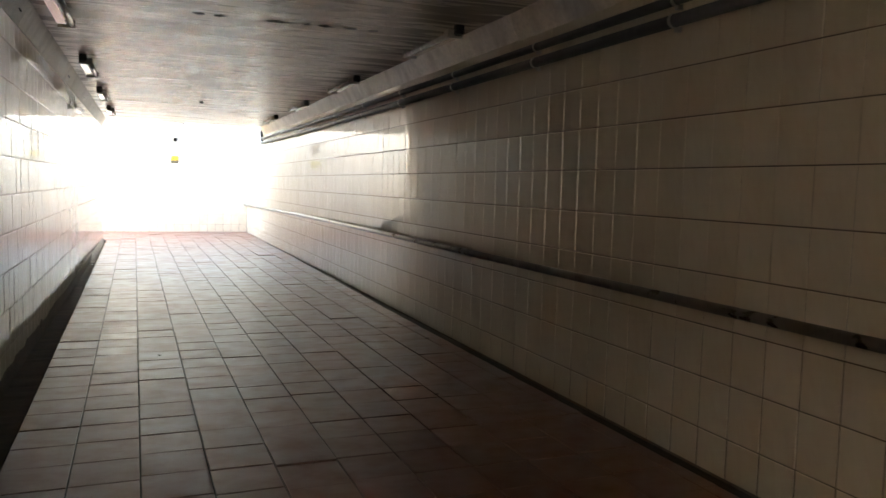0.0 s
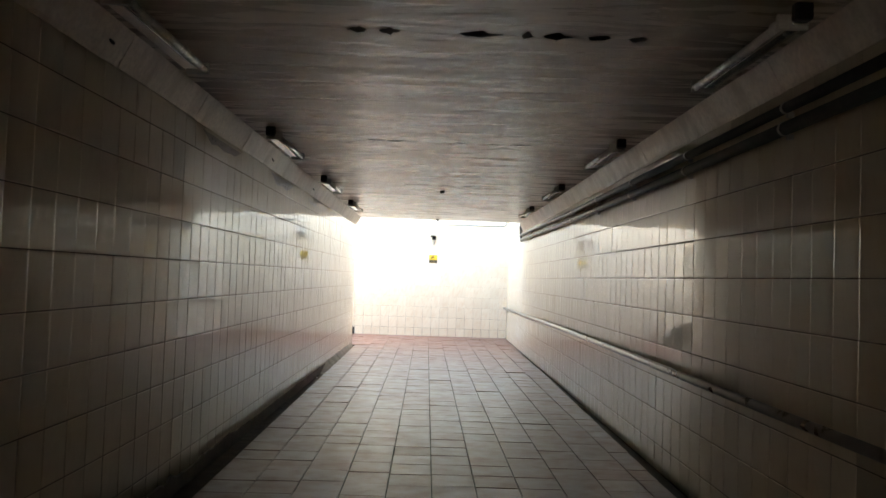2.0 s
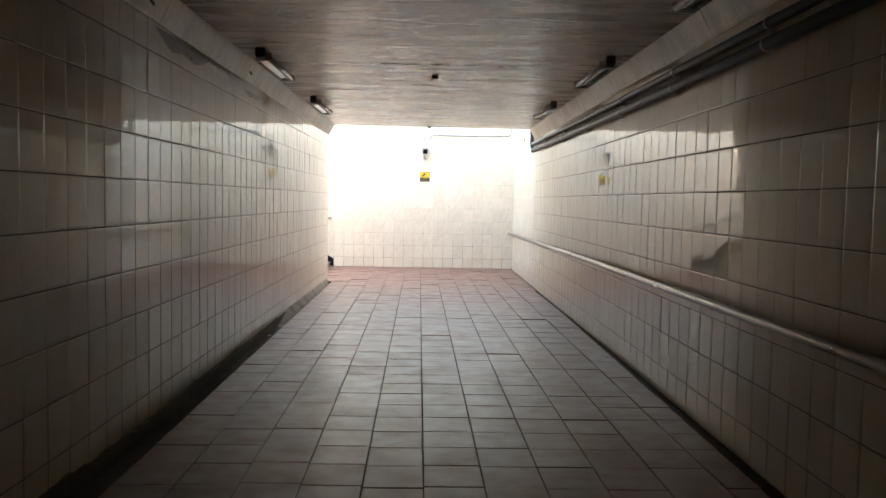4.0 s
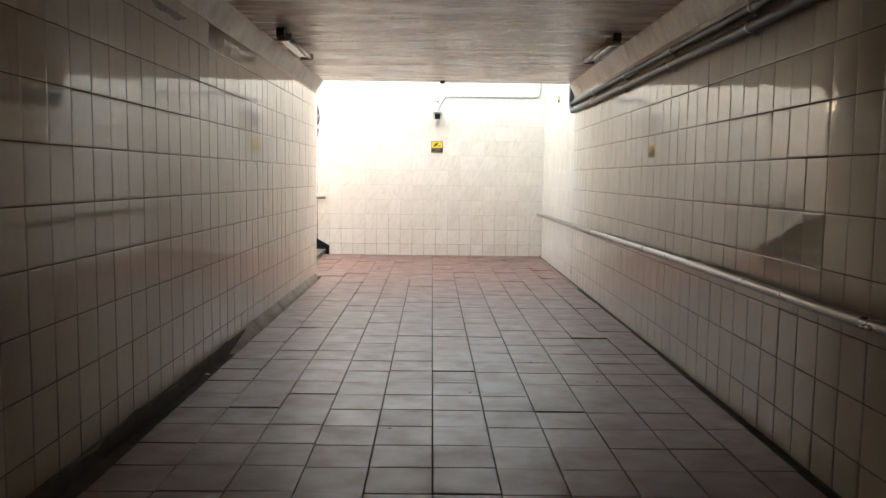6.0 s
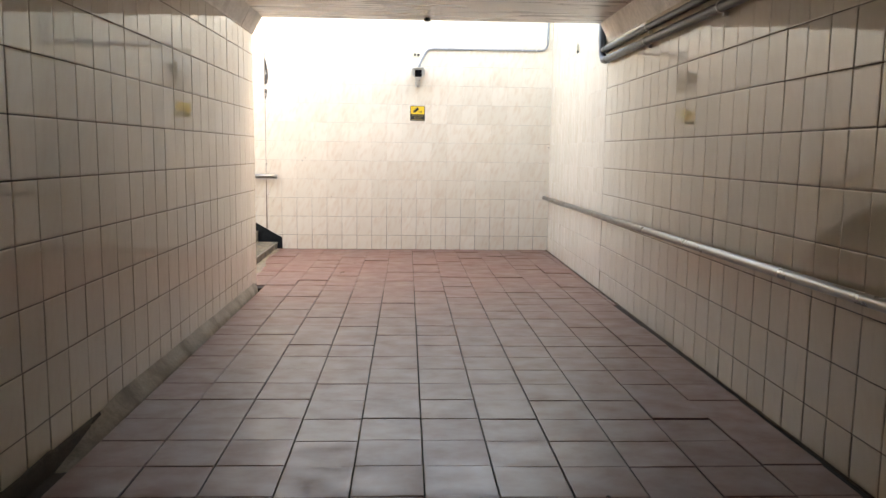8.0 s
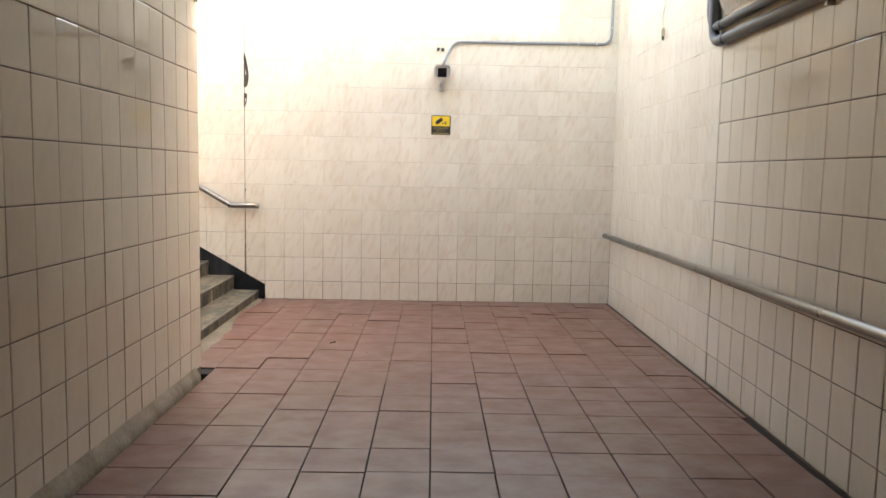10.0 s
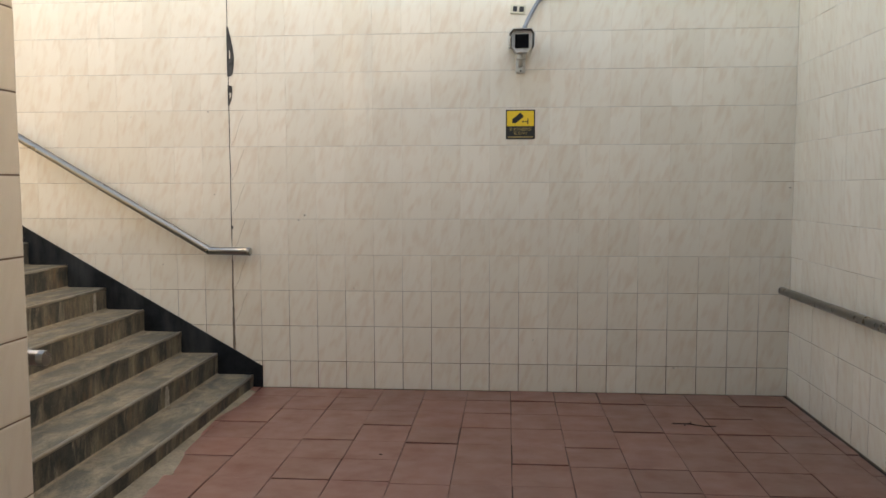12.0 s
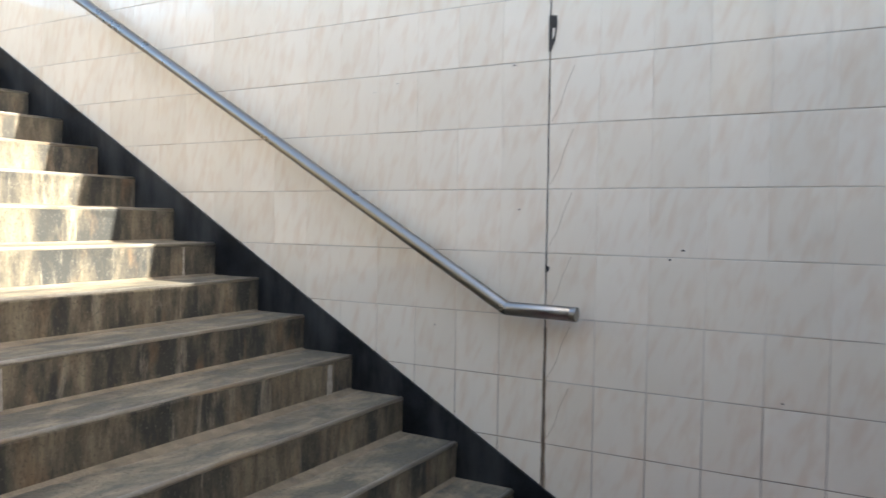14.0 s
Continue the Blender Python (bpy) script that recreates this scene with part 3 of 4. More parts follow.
# ---- pipes along the top of the east wall ----
def build_pipes():
    for z, x, r, ye in ((2.165, XE - 0.04, 0.033, 17.02), (2.268, XE - 0.034, 0.027, 17.1)):
        p = thing("conduit_pipe", "dark grey conduit pipe clipped along the tiled wall", "pipe", group="pipes along the wall")
        line = bend([(x, Y_BACK, z), (x, 11.5, z), (x, ye + 0.02, z + 0.035), (x, ye + 0.1, 3.5)], 0.14, 8)
        part("tube", sweep(line, r, 14), M_CONDUIT, p, smooth=True)
        part("coupling", sweep([(x, ye - 0.2, z + 0.033), (x, ye - 0.13, z + 0.034)], r + 0.004, 14), M_CONDUIT, p)
        y = -3.4
        while y < ye - 0.3:
            zc = z + 0.035 * max(0.0, y - 11.5) / (ye - 11.5)
            part("clip", sweep([(x, y, zc), (x, y + 0.018, zc)], r + 0.004, 12), M_GALV, p)
            part("clip_foot", boxed(XE - 0.03, y - 0.002, zc - r - 0.02, XE + 0.002, y + 0.02, zc - r + 0.004), M_GALV, p)
            y += 1.46


build_pipes()


# ---- ceiling lights ----
def build_light():
    p = thing("ceiling_light", "unlit white fluorescent batten with one tube on the concrete ceiling", "ceiling light", group="ceiling lights")
    part("housing", boxed(-0.038, 0.0, -0.05, 0.03, 1.1, -0.004, bevel=0.006), M_BATTEN, p)
    part("tube", disc_bar((0.062, 0.03, -0.04), (0.062, 1.07, -0.04), 0.019, 16), M_TUBE, p, smooth=True)
    for y in (0.012, 1.07):
        part("lamp_holder", boxed(-0.04, y, -0.064, 0.084, y + 0.022, -0.002, bevel=0.003), M_WHITE, p)
    for y in (0.2, 0.9):
        part("mounting_block", boxed(-0.02, y, -0.008, 0.02, y + 0.05, 0.031), M_WHITE, p)
    part("ballast_box", boxed(-0.034, -0.05, -0.042, 0.04, 0.0, 0.03, bevel=0.012), M_BLACK, p, "black ballast box")
    return p


LIGHTS = [(-1.4,), (1.6,), (4.75,), (7.78,), (10.68,), (13.5,)]
first = build_light()
first.matrix_basis = pose(-1.40, -4.4, CEIL - 0.03)
for (y,) in LIGHTS:
    copy_thing(first, pose(-1.40, y, CEIL - 0.03))
for (y,) in LIGHTS:
    copy_thing(first, Matrix.Translation((1.40, y, CEIL - 0.03)) @ Matrix.Diagonal((-1, 1, 1, 1)))


# ---- ceiling marks ----
def ragged_strip(x0, x1, y, w, seed):
    """A ragged thin flake line across the ceiling."""
    rng = random.Random(seed)
    b = bmesh.new()
    x = x0
    while x < x1:
        length = rng.uniform(0.05, 0.22)
        if rng.random() < 0.86:
            n = 6
            top, bot = [], []
            for i in range(n + 1):
                t = i / n
                ww = w * math.sin(math.pi * t) * rng.uniform(0.3, 1.2) + 0.002
                yy = y + rng.uniform(-0.012, 0.012)
                top.append(b.verts.new((x + length * t, yy + ww, CEIL - 0.003 - rng.random() * 0.004)))
                bot.append(b.verts.new((x + length * t, yy - ww, CEIL - 0.003)))
            for i in range(n):
                b.faces.new((top[i], top[i + 1], bot[i + 1], bot[i]))
        x += length + rng.uniform(0.0, 0.1)
    bmesh.ops.recalc_face_normals(b, faces=b.faces)
    return b


for y, x0, x1, w, sd in ((5.25, -0.5, 0.95, 0.05, 3), (8.17, -0.67, 0.6, 0.034, 5), (11.22, -0.6, 0.67, 0.028, 8), (2.6, -0.7, 0.8, 0.04, 13)):
    structure(finish("spalled_joint", ragged_strip(x0, x1, y, w, sd), M_BROKEN), "ragged dark spalled joint across the concrete ceiling", "trim")
for x, y in ((0.0, 11.85), (-0.05, 16.85)):
    b = sweep([(0, 0, 0.02), (0, 0, -0.03)], 0.03, 14)
    o = finish("pipe_stub", b, M_BLACK)
    o.matrix_basis = pose(x, y, CEIL)
    tagged(o, "short black pipe stub in the concrete ceiling", "pipe")


# ---- things on the end wall ----
def build_camera_unit():
    c = thing("security_camera", "grey-white bullet security camera on a wall bracket", "camera", END @ pose(-1.797, 0, 0))
    # wall foot
    part("foot", boxed(-0.032, -0.02, 2.165, 0.032, -0.001, 2.275, bevel=0.01), M_CAMBODY, c)
    part("arm", sweep(bend([(0, -0.01, 2.22), (0, -0.07, 2.215), (0, -0.13, 2.27)], 0.04), 0.017, 12), M_CAMBODY, c, smooth=True)
    part("swivel", sweep([(0, -0.13, 2.235), (0, -0.13, 2.285)], 0.03, 14), M_CAMBODY, c)
    for dx, dz in ((-0.02, 2.26), (0.02, 2.26), (0, 2.18)):
        part("bolt", sweep([(dx, -0.018, dz), (dx, -0.025, dz)], 0.006, 8), M_BLACK, c)
    tilt = Matrix.Translation((0, -0.13, 2.345)) @ pose(0, 0, 0, 7, 0, 0) @ Matrix.Diagonal((1.2, 1, 1.12, 1))
    # housing: eight-sided body with chamfered lower corners
    prof = [(-0.03, -0.062), (0.03, -0.062), (0.052, -0.03), (0.055, 0.035), (0.04, 0.055), (-0.04, 0.055), (-0.055, 0.035), (-0.052, -0.03)]
    b = bmesh.new()
    ringsv = [[b.verts.new((x, y, z)) for x, z in prof] for y in (-0.2, -0.19, 0.1)]
    for a, d in zip(ringsv, ringsv[1:]):
        for j in range(8):
            b.faces.new((a[j], a[(j + 1) % 8], d[(j + 1) % 8], d[j]))
    b.faces.new(ringsv[0][::-1])
    b.faces.new(ringsv[-1])
    bmesh.ops.recalc_face_normals(b, faces=b.faces)
    body = part("housing", b, M_CAMBODY, c)
    body.matrix_basis = tilt
    # sun shield: a bent sheet over the top
    b = bmesh.new()
    arc = [(-0.066, -0.03), (-0.067, 0.04), (-0.05, 0.064), (0.05, 0.064), (0.067, 0.04), (0.066, -0.03)]
    inner = [(x * 0.95, z - 0.003) for x, z in arc]
    r0 = [[b.verts.new((x, y, z)) for x, z in arc + inner[::-1]] for y in (-0.235, 0.12)]
    for j in range(12):
        b.faces.new((r0[0][j], r0[0][(j + 1) % 12], r0[1][(j + 1) % 12], r0[1][j]))
    for r in r0:
        for j in range(5):
            b.faces.new((r[j], r[j + 1], r[10 - j], r[11 - j]))
    bmesh.ops.recalc_face_normals(b, faces=b.faces)
    shield = part("sun_shield", b, M_CAMBODY, c)
    shield.matrix_basis = tilt
    lens = part("window", boxed(-0.036, -0.206, -0.042, 0.036, -0.198, 0.036, bevel=0.003), M_GLASSBLACK, c, "black glass camera window")
    lens.matrix_basis = tilt


build_camera_unit()


def build_conduit():
    c = thing("conduit", "slim grey conduit running along the tiles to the camera", "pipe", END)
    y = -0.022
    x0 = -1.797
    pts = [(x0 + 0.01, -0.1, 2.42), (x0 + 0.05, -0.03, 2.52), (x0 + 0.13, y, 2.665), (-0.075, y, 2.672), (-0.07, y, 3.42)]
    part("tube", sweep(bend(pts, 0.11, 8), 0.0135, 12), M_CONDUIT_LIGHT, c, smooth=True)
    for x in (-1.42, -0.42, -0.235):
        part("clip", sweep([(x, y, 2.672), (x + 0.014, y, 2.672)], 0.017, 10), M_GALV, c)
        part("clip_foot", boxed(x - 0.001, -0.004, 2.685, x + 0.015, 0.002, 2.702), M_GALV, c)
    part("clip", sweep([(-0.07, y, 2.83), (-0.07, y, 2.845)], 0.017, 10), M_GALV, c)


build_conduit()


def build_plate():
    p = thing("junction_plate", "small yellowed outlet plate with two dark openings", "outlet", END @ pose(-1.815, 0, 2.585, 0, 4, 0))
    part("plate", boxed(-0.05, -0.012, -0.03, 0.05, 0.001, 0.03, bevel=0.004), M_CREAM, p)
    part("opening", boxed(-0.034, -0.0145, -0.016, -0.008, -0.01, 0.018), M_BLACK, p)
    part("opening", boxed(0.008, -0.0145, -0.016, 0.038, -0.01, 0.018), M_BLACK, p)


build_plate()


def words(text, size, parent, x, z, material, y):
    cu = bpy.data.curves.new("lettering", "FONT")
    cu.body, cu.size, cu.align_x, cu.extrude = text, size, "CENTER", 0.0004
    tmp = bpy.data.objects.new("lettering", cu)
    me = bpy.data.meshes.new_from_object(tmp)
    bpy.data.objects.remove(tmp)
    me.materials.clear()
    me.materials.append(material)
    ob = new("lettering", me)
    ob.parent = parent
    ob.matrix_basis = pose(x, y, z, 90, 0, 0)
    return ob


def build_sign():
    s = thing("warning_sign", "square yellow and black camera surveillance sign on the tiles", "sign", END @ pose(-1.795, 0, 1.828))
    part("board", boxed(-0.098, -0.004, -0.098, 0.098, 0.002, 0.098, bevel=0.0015), M_BLACK, s)
    part("yellow_field", boxed(-0.09, -0.0052, -0.012, 0.09, -0.0035, 0.09), M_YELLOW, s, "yellow upper field")
    ic = bmesh.new()
    box(ic, -0.045, -0.0064, -0.018, 0.03, -0.005, 0.018)
    bmesh.ops.rotate(ic, verts=ic.verts, cent=(0, 0, 0), matrix=Matrix.Rotation(radians(-38), 3, "Y"))
    bmesh.ops.translate(ic, verts=ic.verts, vec=(-0.012, 0, 0.046))
    box(ic, 0.012, -0.0064, 0.012, 0.022, -0.005, 0.024)
    box(ic, 0.026, -0.0064, 0.015, 0.05, -0.005, 0.022)
    box(ic, 0.046, -0.0064, 0.0, 0.053, -0.005, 0.038)
    box(ic, -0.056, -0.0064, 0.008, -0.044, -0.005, 0.02)
    part("pictogram", ic, M_BLACK, s)
    words("安全防護錄影", 0.026, s, 0.0, -0.042, M_SIGNTEXT, -0.0045)
    words("監控中!!", 0.026, s, 0.0, -0.069, M_SIGNTEXT, -0.0045)
    part("bottom_line", boxed(-0.085, -0.0048, -0.088, 0.085, -0.0036, -0.08), M_SIGNTEXT, s)


build_sign()


def build_hook():
    h = thing("wire_box", "small cream wire box hanging on a looped cable", "cable box", pose(XE, 18.33, 2.5))
    part("box", boxed(-0.028, -0.02, -0.035, 0.001, 0.02, 0.03, bevel=0.004), M_CREAM, h)
    part("plug", sweep([(-0.014, -0.012, -0.03), (-0.014, -0.02, -0.06)], 0.009, 8), M_BLACK, h)
    part("cable", sweep(bend([(-0.008, 0, 0.03), (-0.012, 0.03, 0.12), (-0.006, -0.015, 0.22), (-0.006, 0.02, 0.34), (-0.004, 0.03, 0.8)], 0.06), 0.0035, 6), M_CREAM, h, smooth=True)


build_hook()


# broken edges along the open joint
def build_break(name, pts, s, z0):
    b = bmesh.new()
    f = [b.verts.new((-s + x, -0.0035, z0 + z)) for x, z in pts]
    c = b.verts.new((-s + 0.012, 0.001, z0 + sum(z for x, z in pts) / len(pts)))
    for i in range(len(pts)):
        b.faces.new((f[i], f[(i + 1) % len(pts)], c))
    bmesh.ops.recalc_face_normals(b, faces=b.faces)
    o = finish(name, b, M_BROKEN)
    o.matrix_basis = END
    structure(o, "dark chipped mortar where tiles broke off along the joint", "trim")


build_break("chipped_joint", [(-0.006, 0.34), (0.008, 0.33), (0.022, 0.27), (0.036, 0.2), (0.045, 0.13), (0.042, 0.07), (0.03, 0.01), (0.012, 0.0), (-0.006, 0.0)], 3.8, 2.17)
build_break("chipped_joint", [(-0.006, 0.14), (0.026, 0.136), (0.028, 0.1), (0.02, 0.04), (0.004, 0.0), (-0.006, 0.0)], 3.8, 1.97)
build_break("chipped_joint", [(-0.004, 0.03), (0.014, 0.022), (0.01, 0.004), (-0.002, 0.0)], 3.8, 1.115)


# ---- tiles of walls and floor ----
def cells_along(u0, u1, top, bottom=0.0, phase=0.0):
    out = []
    us = []
    u = u0 + phase
    if phase > 0.02:
        us.append((u0, phase))
    while u < u1 - 0.02:
        us.append((u, min(TILE_W, u1 - u)))
        u += TILE_W
    for v, h in rows(top, bottom):
        out += [(a, v, w, h) for a, w in us]
    return out


# east wall: u runs against y; face towards -x
def basis(o, ux, vx, wx):
    m = Matrix.Identity(4)
    for i, c in enumerate((ux, vx, wx)):
        for j in range(3):
            m[j][i] = c[j]
    m.translation = o
    return m


EAST = basis((XE + T, 16.97, 0), (0, -1, 0), (0, 0, 1), (-1, 0, 0))
lay(wall_east, cells_along(0, 16.97 - Y_BACK, HAUNCH + 0.01), EAST, T, M_TILE_TUNNEL, lambda u, v: u < 5.9, 0.0032, 0.0005, "tile", "glossy cream glazed wall tiles", 0.006, (0.0035, 0.006), 0.001)
WEST = basis((XW - T, Y_BACK, 0), (0, 1, 0), (0, 0, 1), (1, 0, 0))
L_WEST = Y_MOUTH - Y_BACK
lay(wall_west, cells_along(0, L_WEST, HAUNCH + 0.01, 0.045, L_WEST % TILE_W), WEST, T, M_TILE_TUNNEL, lambda u, v: u > L_WEST - 5.9, 0.0032, 0.0005, "tile", "glossy cream glazed wall tiles", 0.006, (0.0035, 0.006), 0.001)
LOBBY = basis((XE + T, Y_END + 0.0, 0), (0, -1, 0), (0, 0, 1), (-1, 0, 0))
lay(wall_lobby, cells_along(0, Y_END - 16.976, TOP), LOBBY, T, M_TILE_LOBBY, lambda u, v: v < 3.3, 0.0018, 0.0003, "tile", "veined cream wall tiles", 0.002, (0.0018, 0.0034), 0.0004, 0.3)
# end wall: u from the stairs' far end towards the corner
NORTH = basis((-11.0, T, 0), (1, 0, 0), (0, 0, 1), (0, -1, 0))
cells = [(11.0 - 0.2 * (i + 1), v, 0.2, h) for i in range(54) for v, h in rows(TOP)]
cells = [c for c in cells if c[1] + c[3] > STEP_Z + (11.0 - c[0] - STEP_S - 0.9) * STRING - 0.3]
lay(wall_north, cells, NORTH, T, M_TILE_LOBBY, lambda u, v: u > 11 - 5.0 and v < 2.9, 0.0016, 0.0003, "tile", "veined cream wall tiles", 0.002, (0.0018, 0.0034), 0.0004, 0.3)
# the mouth's end face of the west wall and the stair flank
jamb = structure(finish("wall_jamb", boxed(XW - 0.35, Y_MOUTH - 0.02, -0.05, XW - T, Y_MOUTH + 0.002, TOP), M_GROUT), "tiled return of the tunnel wall at the stairs", "wall")
JAMB = basis((XW - T, Y_MOUTH + 0.002, 0), (-1, 0, 0), (0, 0, 1), (0, 1, 0))
lay(jamb, cells_along(0, 0.34, TOP, 0.02), JAMB, T, M_TILE_LOBBY, lambda u, v: True, 0.0018, 0.0003, "tile", "")

# floor tiles: columns run slightly askew to the walls, each column with its own stagger
P = 0.292
rng = random.Random(21)
turn = math.atan(-FLOOR_SLOPE)
n_near = 0
verts, faces = [], []
ROW_Y = 14.45 - P * 69            # one row line, far back; the rows run nearly straight across
for k in range(-7, 8):
    near_stag, far_stag = rng.uniform(-0.03, 0.03), rng.uniform(-0.009, 0.009)
    i = 0
    while True:
        yr = ROW_Y + i * P
        i += 1
        mixed = min(1.0, max(0.0, (yr - 7.0) / 4.0))
        y = yr + near_stag * (1 - mixed) + far_stag * mixed + rng.uniform(-0.003, 0.003)
        if y < Y_BACK:
            continue
        if y > Y_END - 0.03:
            break
        xm = -0.115 + k * P + FLOOR_SLOPE * (y + P / 2 - 14.15)
        x0, x1 = xm, xm + P
        lobby = y > Y_MOUTH - 0.3
        if y < Y_MOUTH and x0 < XW - 0.056 and x1 < -1.4:
            x0 = x1
        west = XW + 0.022 if y < Y_MOUTH else -2.02
        x0, x1 = max(x0, west), min(x1, XE - 0.022 - 0.008 * max(0.0, min(7.0, 14.0 - y)))
        h = min(P, Y_END - 0.004 - (XE - x0) * math.sin(SKEW) - y)
        if x1 - x0 > 0.03 and h > 0.03:
            # joints are mostly filled on the landing, but a few tiles there have come loose
            loose = lobby and rng.random() < 0.14
            gx, gy = (0.0035, 0.003) if lobby else (0.0075, 0.0055)
            if loose:
                gx, gy = 0.009, 0.011
            w2, h2 = x1 - x0 - gx, h - gy
            zz = rng.gauss(0, 0.0009) + (rng.uniform(0.002, 0.006) if rng.random() < 0.05 or loose else 0)
            m = Matrix.Translation(((x0 + x1) / 2, y + h / 2, -0.010 + zz)) @ Euler((rng.gauss(0, 0.003), rng.gauss(0, 0.003), turn + rng.gauss(0, 0.002))).to_matrix().to_4x4() @ Matrix.Translation((-w2 / 2, -h2 / 2, 0))
            if y > 12.6 and n_near < 300:
                n_near += 1
                ob = new("tile", tile_mesh(w2, h2, 0.010, M_FLOOR, 0.003))
                ob.parent = bed
                ob.matrix_basis = m
            else:
                tv, tf = tile_data(w2, h2, 0.010, 0.003)
                q = len(verts)
                verts += [m @ Vector(p) for p in tv]
                faces += [[j + q for j in f] for f in tf]
me = bpy.data.meshes.new("floor_tiles")
me.from_pydata(verts, [], faces)
me.materials.append(M_FLOOR)
ob = new("tile_field", me)
ob.parent = bed
tagged(ob, "worn red quarry floor tiles", kind="stuff")

# open joint in the end wall, from floor to top
b = bmesh.new()
rng = random.Random(11)
zs = [0.24 + i * 0.03 for i in range(105)]
l = [b.verts.new((-3.8 - 0.002 - rng.random() * 0.002, -0.0008, z)) for z in zs]
q = [b.verts.new((-3.8 + 0.001 + rng.random() * 0.002, -0.0008, z)) for z in zs]
for i in range(len(zs) - 1):
    b.faces.new((l[i], q[i], q[i + 1], l[i + 1]))
o = finish("open_joint", b, M_BROKEN)
o.matrix_basis = END
structure(o, "dark open movement joint down the tiled wall", "trim")
# rust-brown run-off down the foot of that joint
b = bmesh.new()
zs = [0.25 + i * 0.025 for i in range(27)]
l = [b.verts.new((-3.8 - 0.003 - (0.9 - z) * 0.008 - rng.random() * 0.004, -0.0006, z)) for z in zs]
q = [b.verts.new((-3.8 + 0.003 + (0.9 - z) * 0.010 + rng.random() * 0.004, -0.0006, z)) for z in zs]
for i in range(len(zs) - 1):
    b.faces.new((l[i], q[i], q[i + 1], l[i + 1]))
o = finish("rust_run", b, M_RUSTRUN)
o.matrix_basis = END
structure(o, "rust-brown run-off stain below the open joint", "trim")


def hairline(points, w):
    """A fine crack in the glaze along a line on the end wall."""
    b = bmesh.new()
    pts = bend([(-s, -0.0006, z) for s, z in points], 0.08, 5)
    a = [b.verts.new(p + Vector((-w / 2, 0, 0))) for p in pts]
    c = [b.verts.new(p + Vector((w / 2, 0, 0))) for p in pts]
    for i in range(len(pts) - 1):
        b.faces.new((a[i], c[i], c[i + 1], a[i + 1]))
    o = finish("glaze_crack", b, M_CRACK)
    o.matrix_basis = END
    structure(o, "fine brown crack in the wall tile glaze", "trim")


for z in (1.46, 1.7, 1.22, 0.97, 0.46, 0.7):
    hairline([(3.79, z), (3.755, z + 0.06), (3.735, z + 0.13), (3.70, z + 0.21)], 0.0022)


# small chips in the glaze of the end wall
def chip(sd, z, size, seed):
    rng = random.Random(seed)
    b = bmesh.new()
    n = 7
    f = [b.verts.new((-sd + size * rng.uniform(0.6, 1.6) * math.cos(2 * math.pi * k / n), -0.0012, z + size * rng.uniform(0.4, 0.9) * math.sin(2 * math.pi * k / n))) for k in range(n)]
    b.faces.new(f)
    bmesh.ops.recalc_face_normals(b, faces=b.faces)
    o = finish("glaze_chip", b, M_BROKEN)
    o.matrix_basis = END
    structure(o, "small dark chip in the wall tile glaze", "trim")


for k, (sd, z, size) in enumerate(((3.28, 1.217, 0.006), (3.325, 1.182, 0.006), (3.95, 1.93, 0.005), (4.62, 1.87, 0.003), (4.5, 1.9, 0.003), (3.92, 1.36, 0.004), (2.94, 0.71, 0.004), (0.75, 0.18, 0.006), (4.3, 0.87, 0.004), (0.02, 1.4, 0.006), (1.7, 0.36, 0.004))):
    chip(sd, z, size, k)


# litter and marks on the landing floor
def crumb(name, x, y, size, seed, material, label):
    rng = random.Random(seed)
    b = bmesh.new()
    bmesh.ops.create_icosphere(b, subdivisions=1, radius=size)
    for v in b.verts:
        v.co = Vector((v.co.x * rng.uniform(0.5, 1.5), v.co.y * rng.uniform(0.5, 1.3), abs(v.co.z) * 0.5))
    o = finish(name, b, material)
    o.matrix_basis = pose(x, y, 0.0005, 0, 0, rng.uniform(0, 360))
    tagged(o, label, "litter")


def twig(x, y, turn_deg, length):
    o = finish("twig", sweep([(0, 0, 0.004), (length * 0.4, 0.012, 0.005), (length * 0.75, -0.006, 0.004), (length, 0.01, 0.004)], 0.003, 6), M_DIRT)
    o.matrix_basis = pose(x, y, 0.001, 0, 0, turn_deg)
    tagged(o, "thin dark sliver on the red floor tiles", "litter")


# The first two pieces stand in for a crack in a broken floor tile.
twig(0.78, 19.3, -12, 0.24)
twig(0.84, 19.26, 50, 0.09)
twig(-0.95, 17.85, 70, 0.1)
for i, (x, y, sz) in enumerate(((0.79, 19.3, 0.018), (-0.92, 17.9, 0.012), (-0.86, 18.62, 0.012), (0.0, 17.3, 0.007), (0.55, 16.9, 0.007), (-1.5, 17.2, 0.01), (0.15, 11.6, 0.012), (-0.3, 10.9, 0.012), (0.62, 12.4, 0.012), (1.0, 11.9, 0.01), (0.9, 3.7, 0.016), (1.45, 5.4, 0.02))):
    crumb("dirt_crumb", x, y, sz, i, M_DIRT, "small dark crumb of dry dirt on the floor")
crumb("paper_scrap", -1.58, 11.95, 0.02, 40, M_WHITE, "small white scrap of paper by the wall")


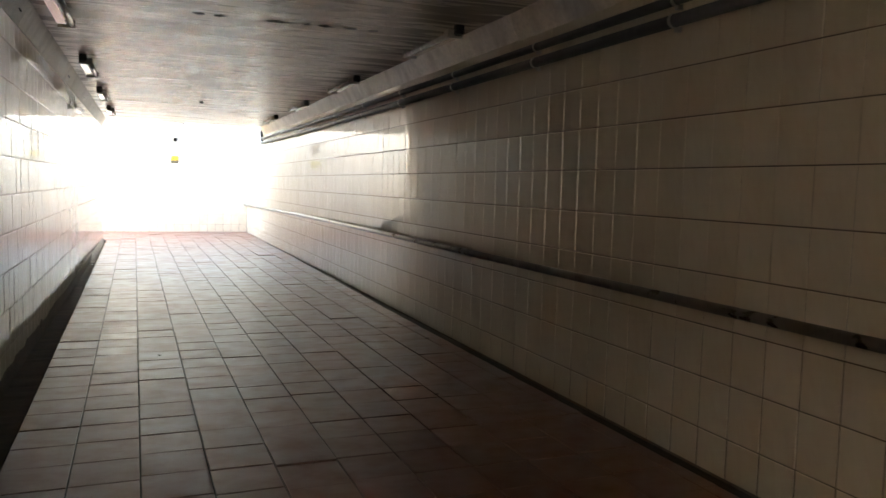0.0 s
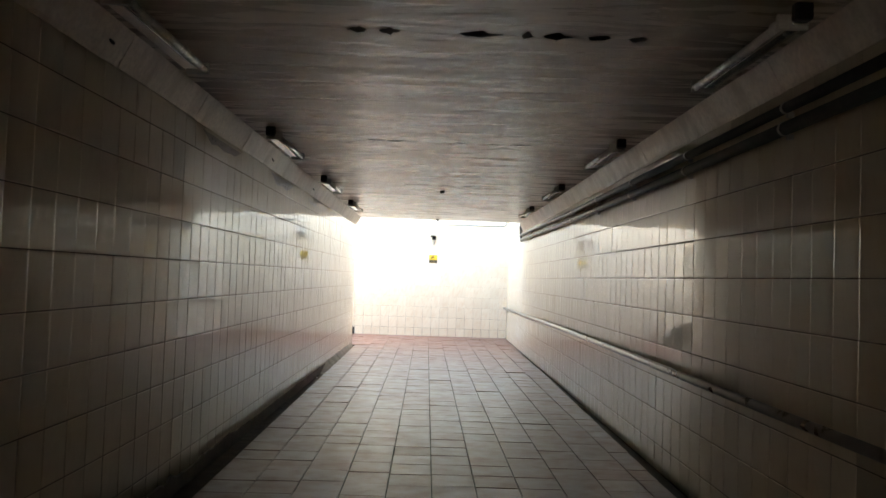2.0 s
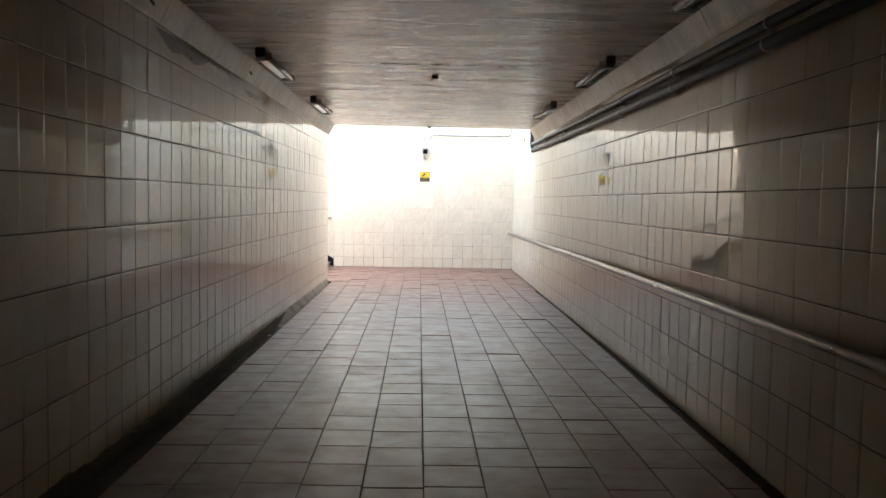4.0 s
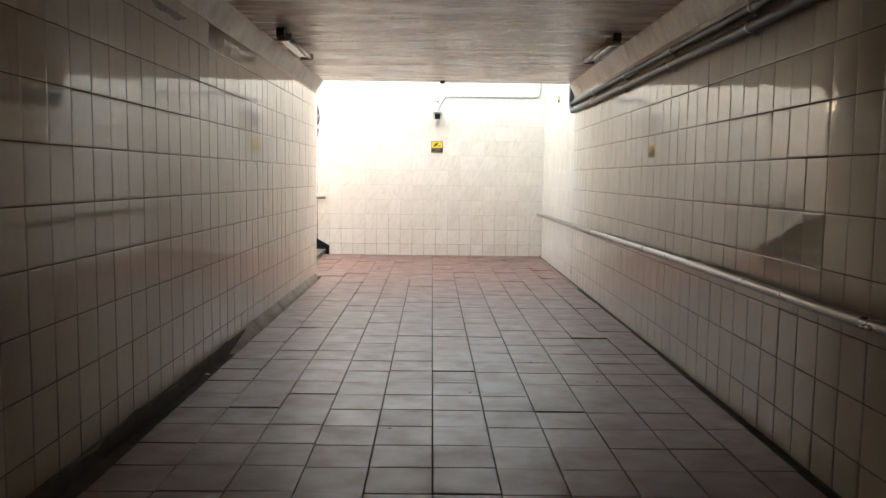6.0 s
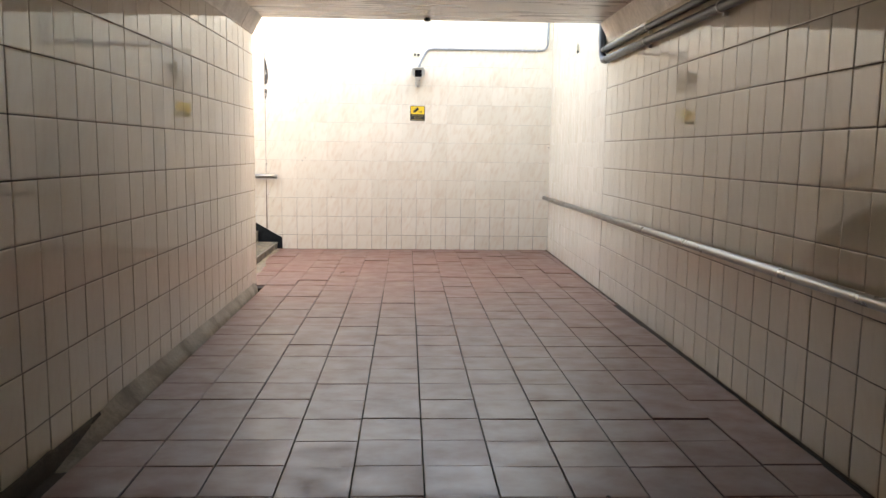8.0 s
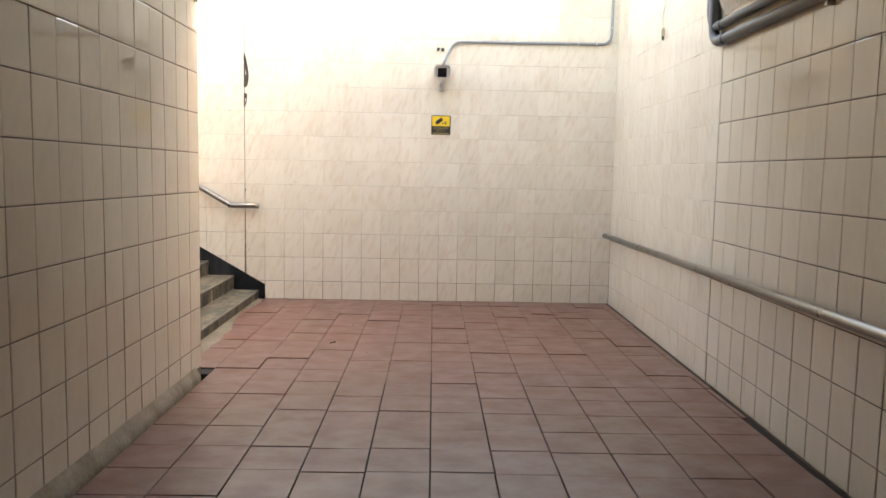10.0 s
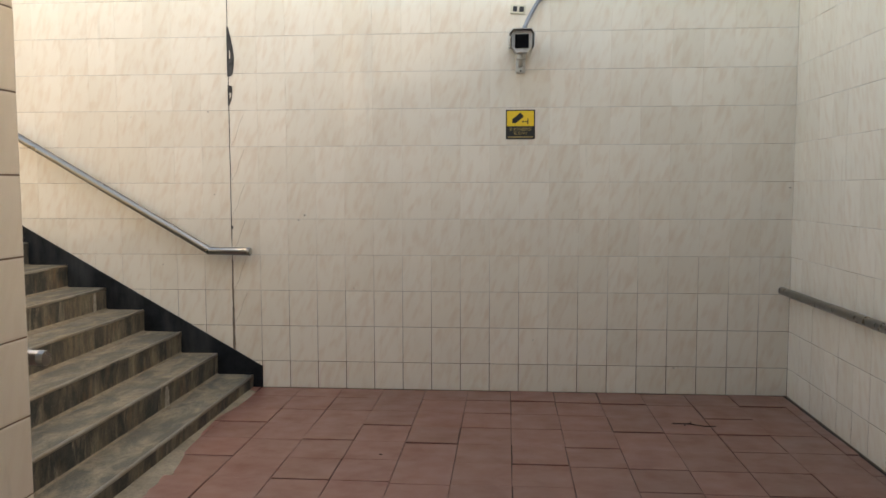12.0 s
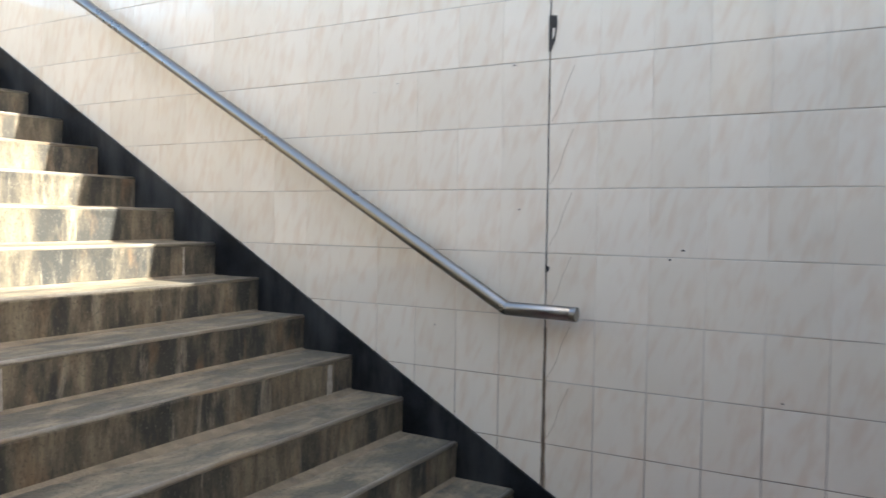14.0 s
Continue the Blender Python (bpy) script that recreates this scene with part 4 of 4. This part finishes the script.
# mould where damp runs over the top tiles
def mould(y0, y1, z_top, drop, seed, side):
    rng = random.Random(seed)
    b = bmesh.new()
    y = y0
    x = XW + 0.0012 if side < 0 else XE - 0.0012
    prev = None
    edge = math.sin
    n = max(6, int((y1 - y0) / 0.012))
    for i in range(n + 1):
        t = i / n
        env = min(1, 5 * t, 5 * (1 - t))
        a = b.verts.new((x, y0 + (y1 - y0) * t, z_top + rng.uniform(-0.004, 0.004)))
        c = b.verts.new((x, y0 + (y1 - y0) * t, z_top - 0.004 - drop * env * (0.8 + 0.1 * edge(t * 17 + seed) + rng.uniform(-0.025, 0.025))))
        if prev:
            b.faces.new((prev[0], a, c, prev[1]))
        prev = (a, c)
    o = finish("mould_stain", b, M_MOULD)
    structure(o, "dark mould stain under the concrete haunch", "trim")


mould(9.05, 10.2, 2.35, 0.1, 3, -1)
mould(6.9, 7.9, 2.34, 0.07, 5, -1)
mould(11.25, 11.9, 2.3, 0.05, 9, -1)
for i, (y, z) in enumerate(((11.3, 2.45), (5.3, 2.46), (8.9, 2.45))):
    b = sweep([(0, 0, 0), (0.008, 0, 0.004)], 0.028, 10)
    o = finish("form_tie_hole", b, M_BROKEN)
    o.matrix_basis = pose(XW + 0.037, y, z)
    structure(o, "dark form tie hole in the concrete haunch", "trim")


# second stair handrail, on the flank wall
def build_flank_rail():
    h = thing("flank_handrail", "brushed stainless steel handrail ending low beside the steps", "handrail")
    y, x0 = 17.22, -1.79
    pts = [(x0, y, 0.81), (x0 - 0.28, y, 0.815), (x0 - 5.4, y, 0.815 + 5.12 * 0.57)]
    part("rail", sweep(bend(pts, 0.03, 5), 0.0275, 16), M_STEEL, h, smooth=True)
    part("end_cap", sweep([(x0 + 0.008, y, 0.81), (x0 - 0.015, y, 0.81)], 0.0285, 16), M_STEEL, h)
    for d in (0.9, 2.4, 3.9):
        z = 0.815 + (d - 0.28) * 0.57
        part("bracket", sweep([(x0 - d, y, z), (x0 - d, Y_MOUTH - 0.01, z)], 0.008, 8), M_STEEL, h)


build_flank_rail()

# rough cement patched over the floor tiles at the foot of the steps
rng = random.Random(31)
b = bmesh.new()
inner, outer = [], []
for i in range(41):
    y = 17.0 + i * 0.07
    w = 0.09 + 0.03 * math.sin(i * 0.37) + 0.17 * math.exp(-((i - 14) / 5.5) ** 2) + (0.05 if i <= 9 else 0) + rng.uniform(-0.006, 0.006)
    x = -1.975 - (y - 17.0) * 0.02
    inner.append((b.verts.new((x - 0.06, y, 0.012)), b.verts.new((x - 0.06, y, -0.02))))
    outer.append((b.verts.new((x + w * 0.6, y, 0.006 + rng.uniform(-0.001, 0.001))), b.verts.new((x + w, y, -0.004))))
for i in range(40):
    b.faces.new((inner[i][0], outer[i][0], outer[i + 1][0], inner[i + 1][0]))
    b.faces.new((outer[i][0], outer[i][1], outer[i + 1][1], outer[i + 1][0]))
bmesh.ops.recalc_face_normals(b, faces=b.faces)
structure(finish("cement_patch", b, M_CEMENT, smooth=True), "rough pale cement patched over the tiles before the steps", "floor")
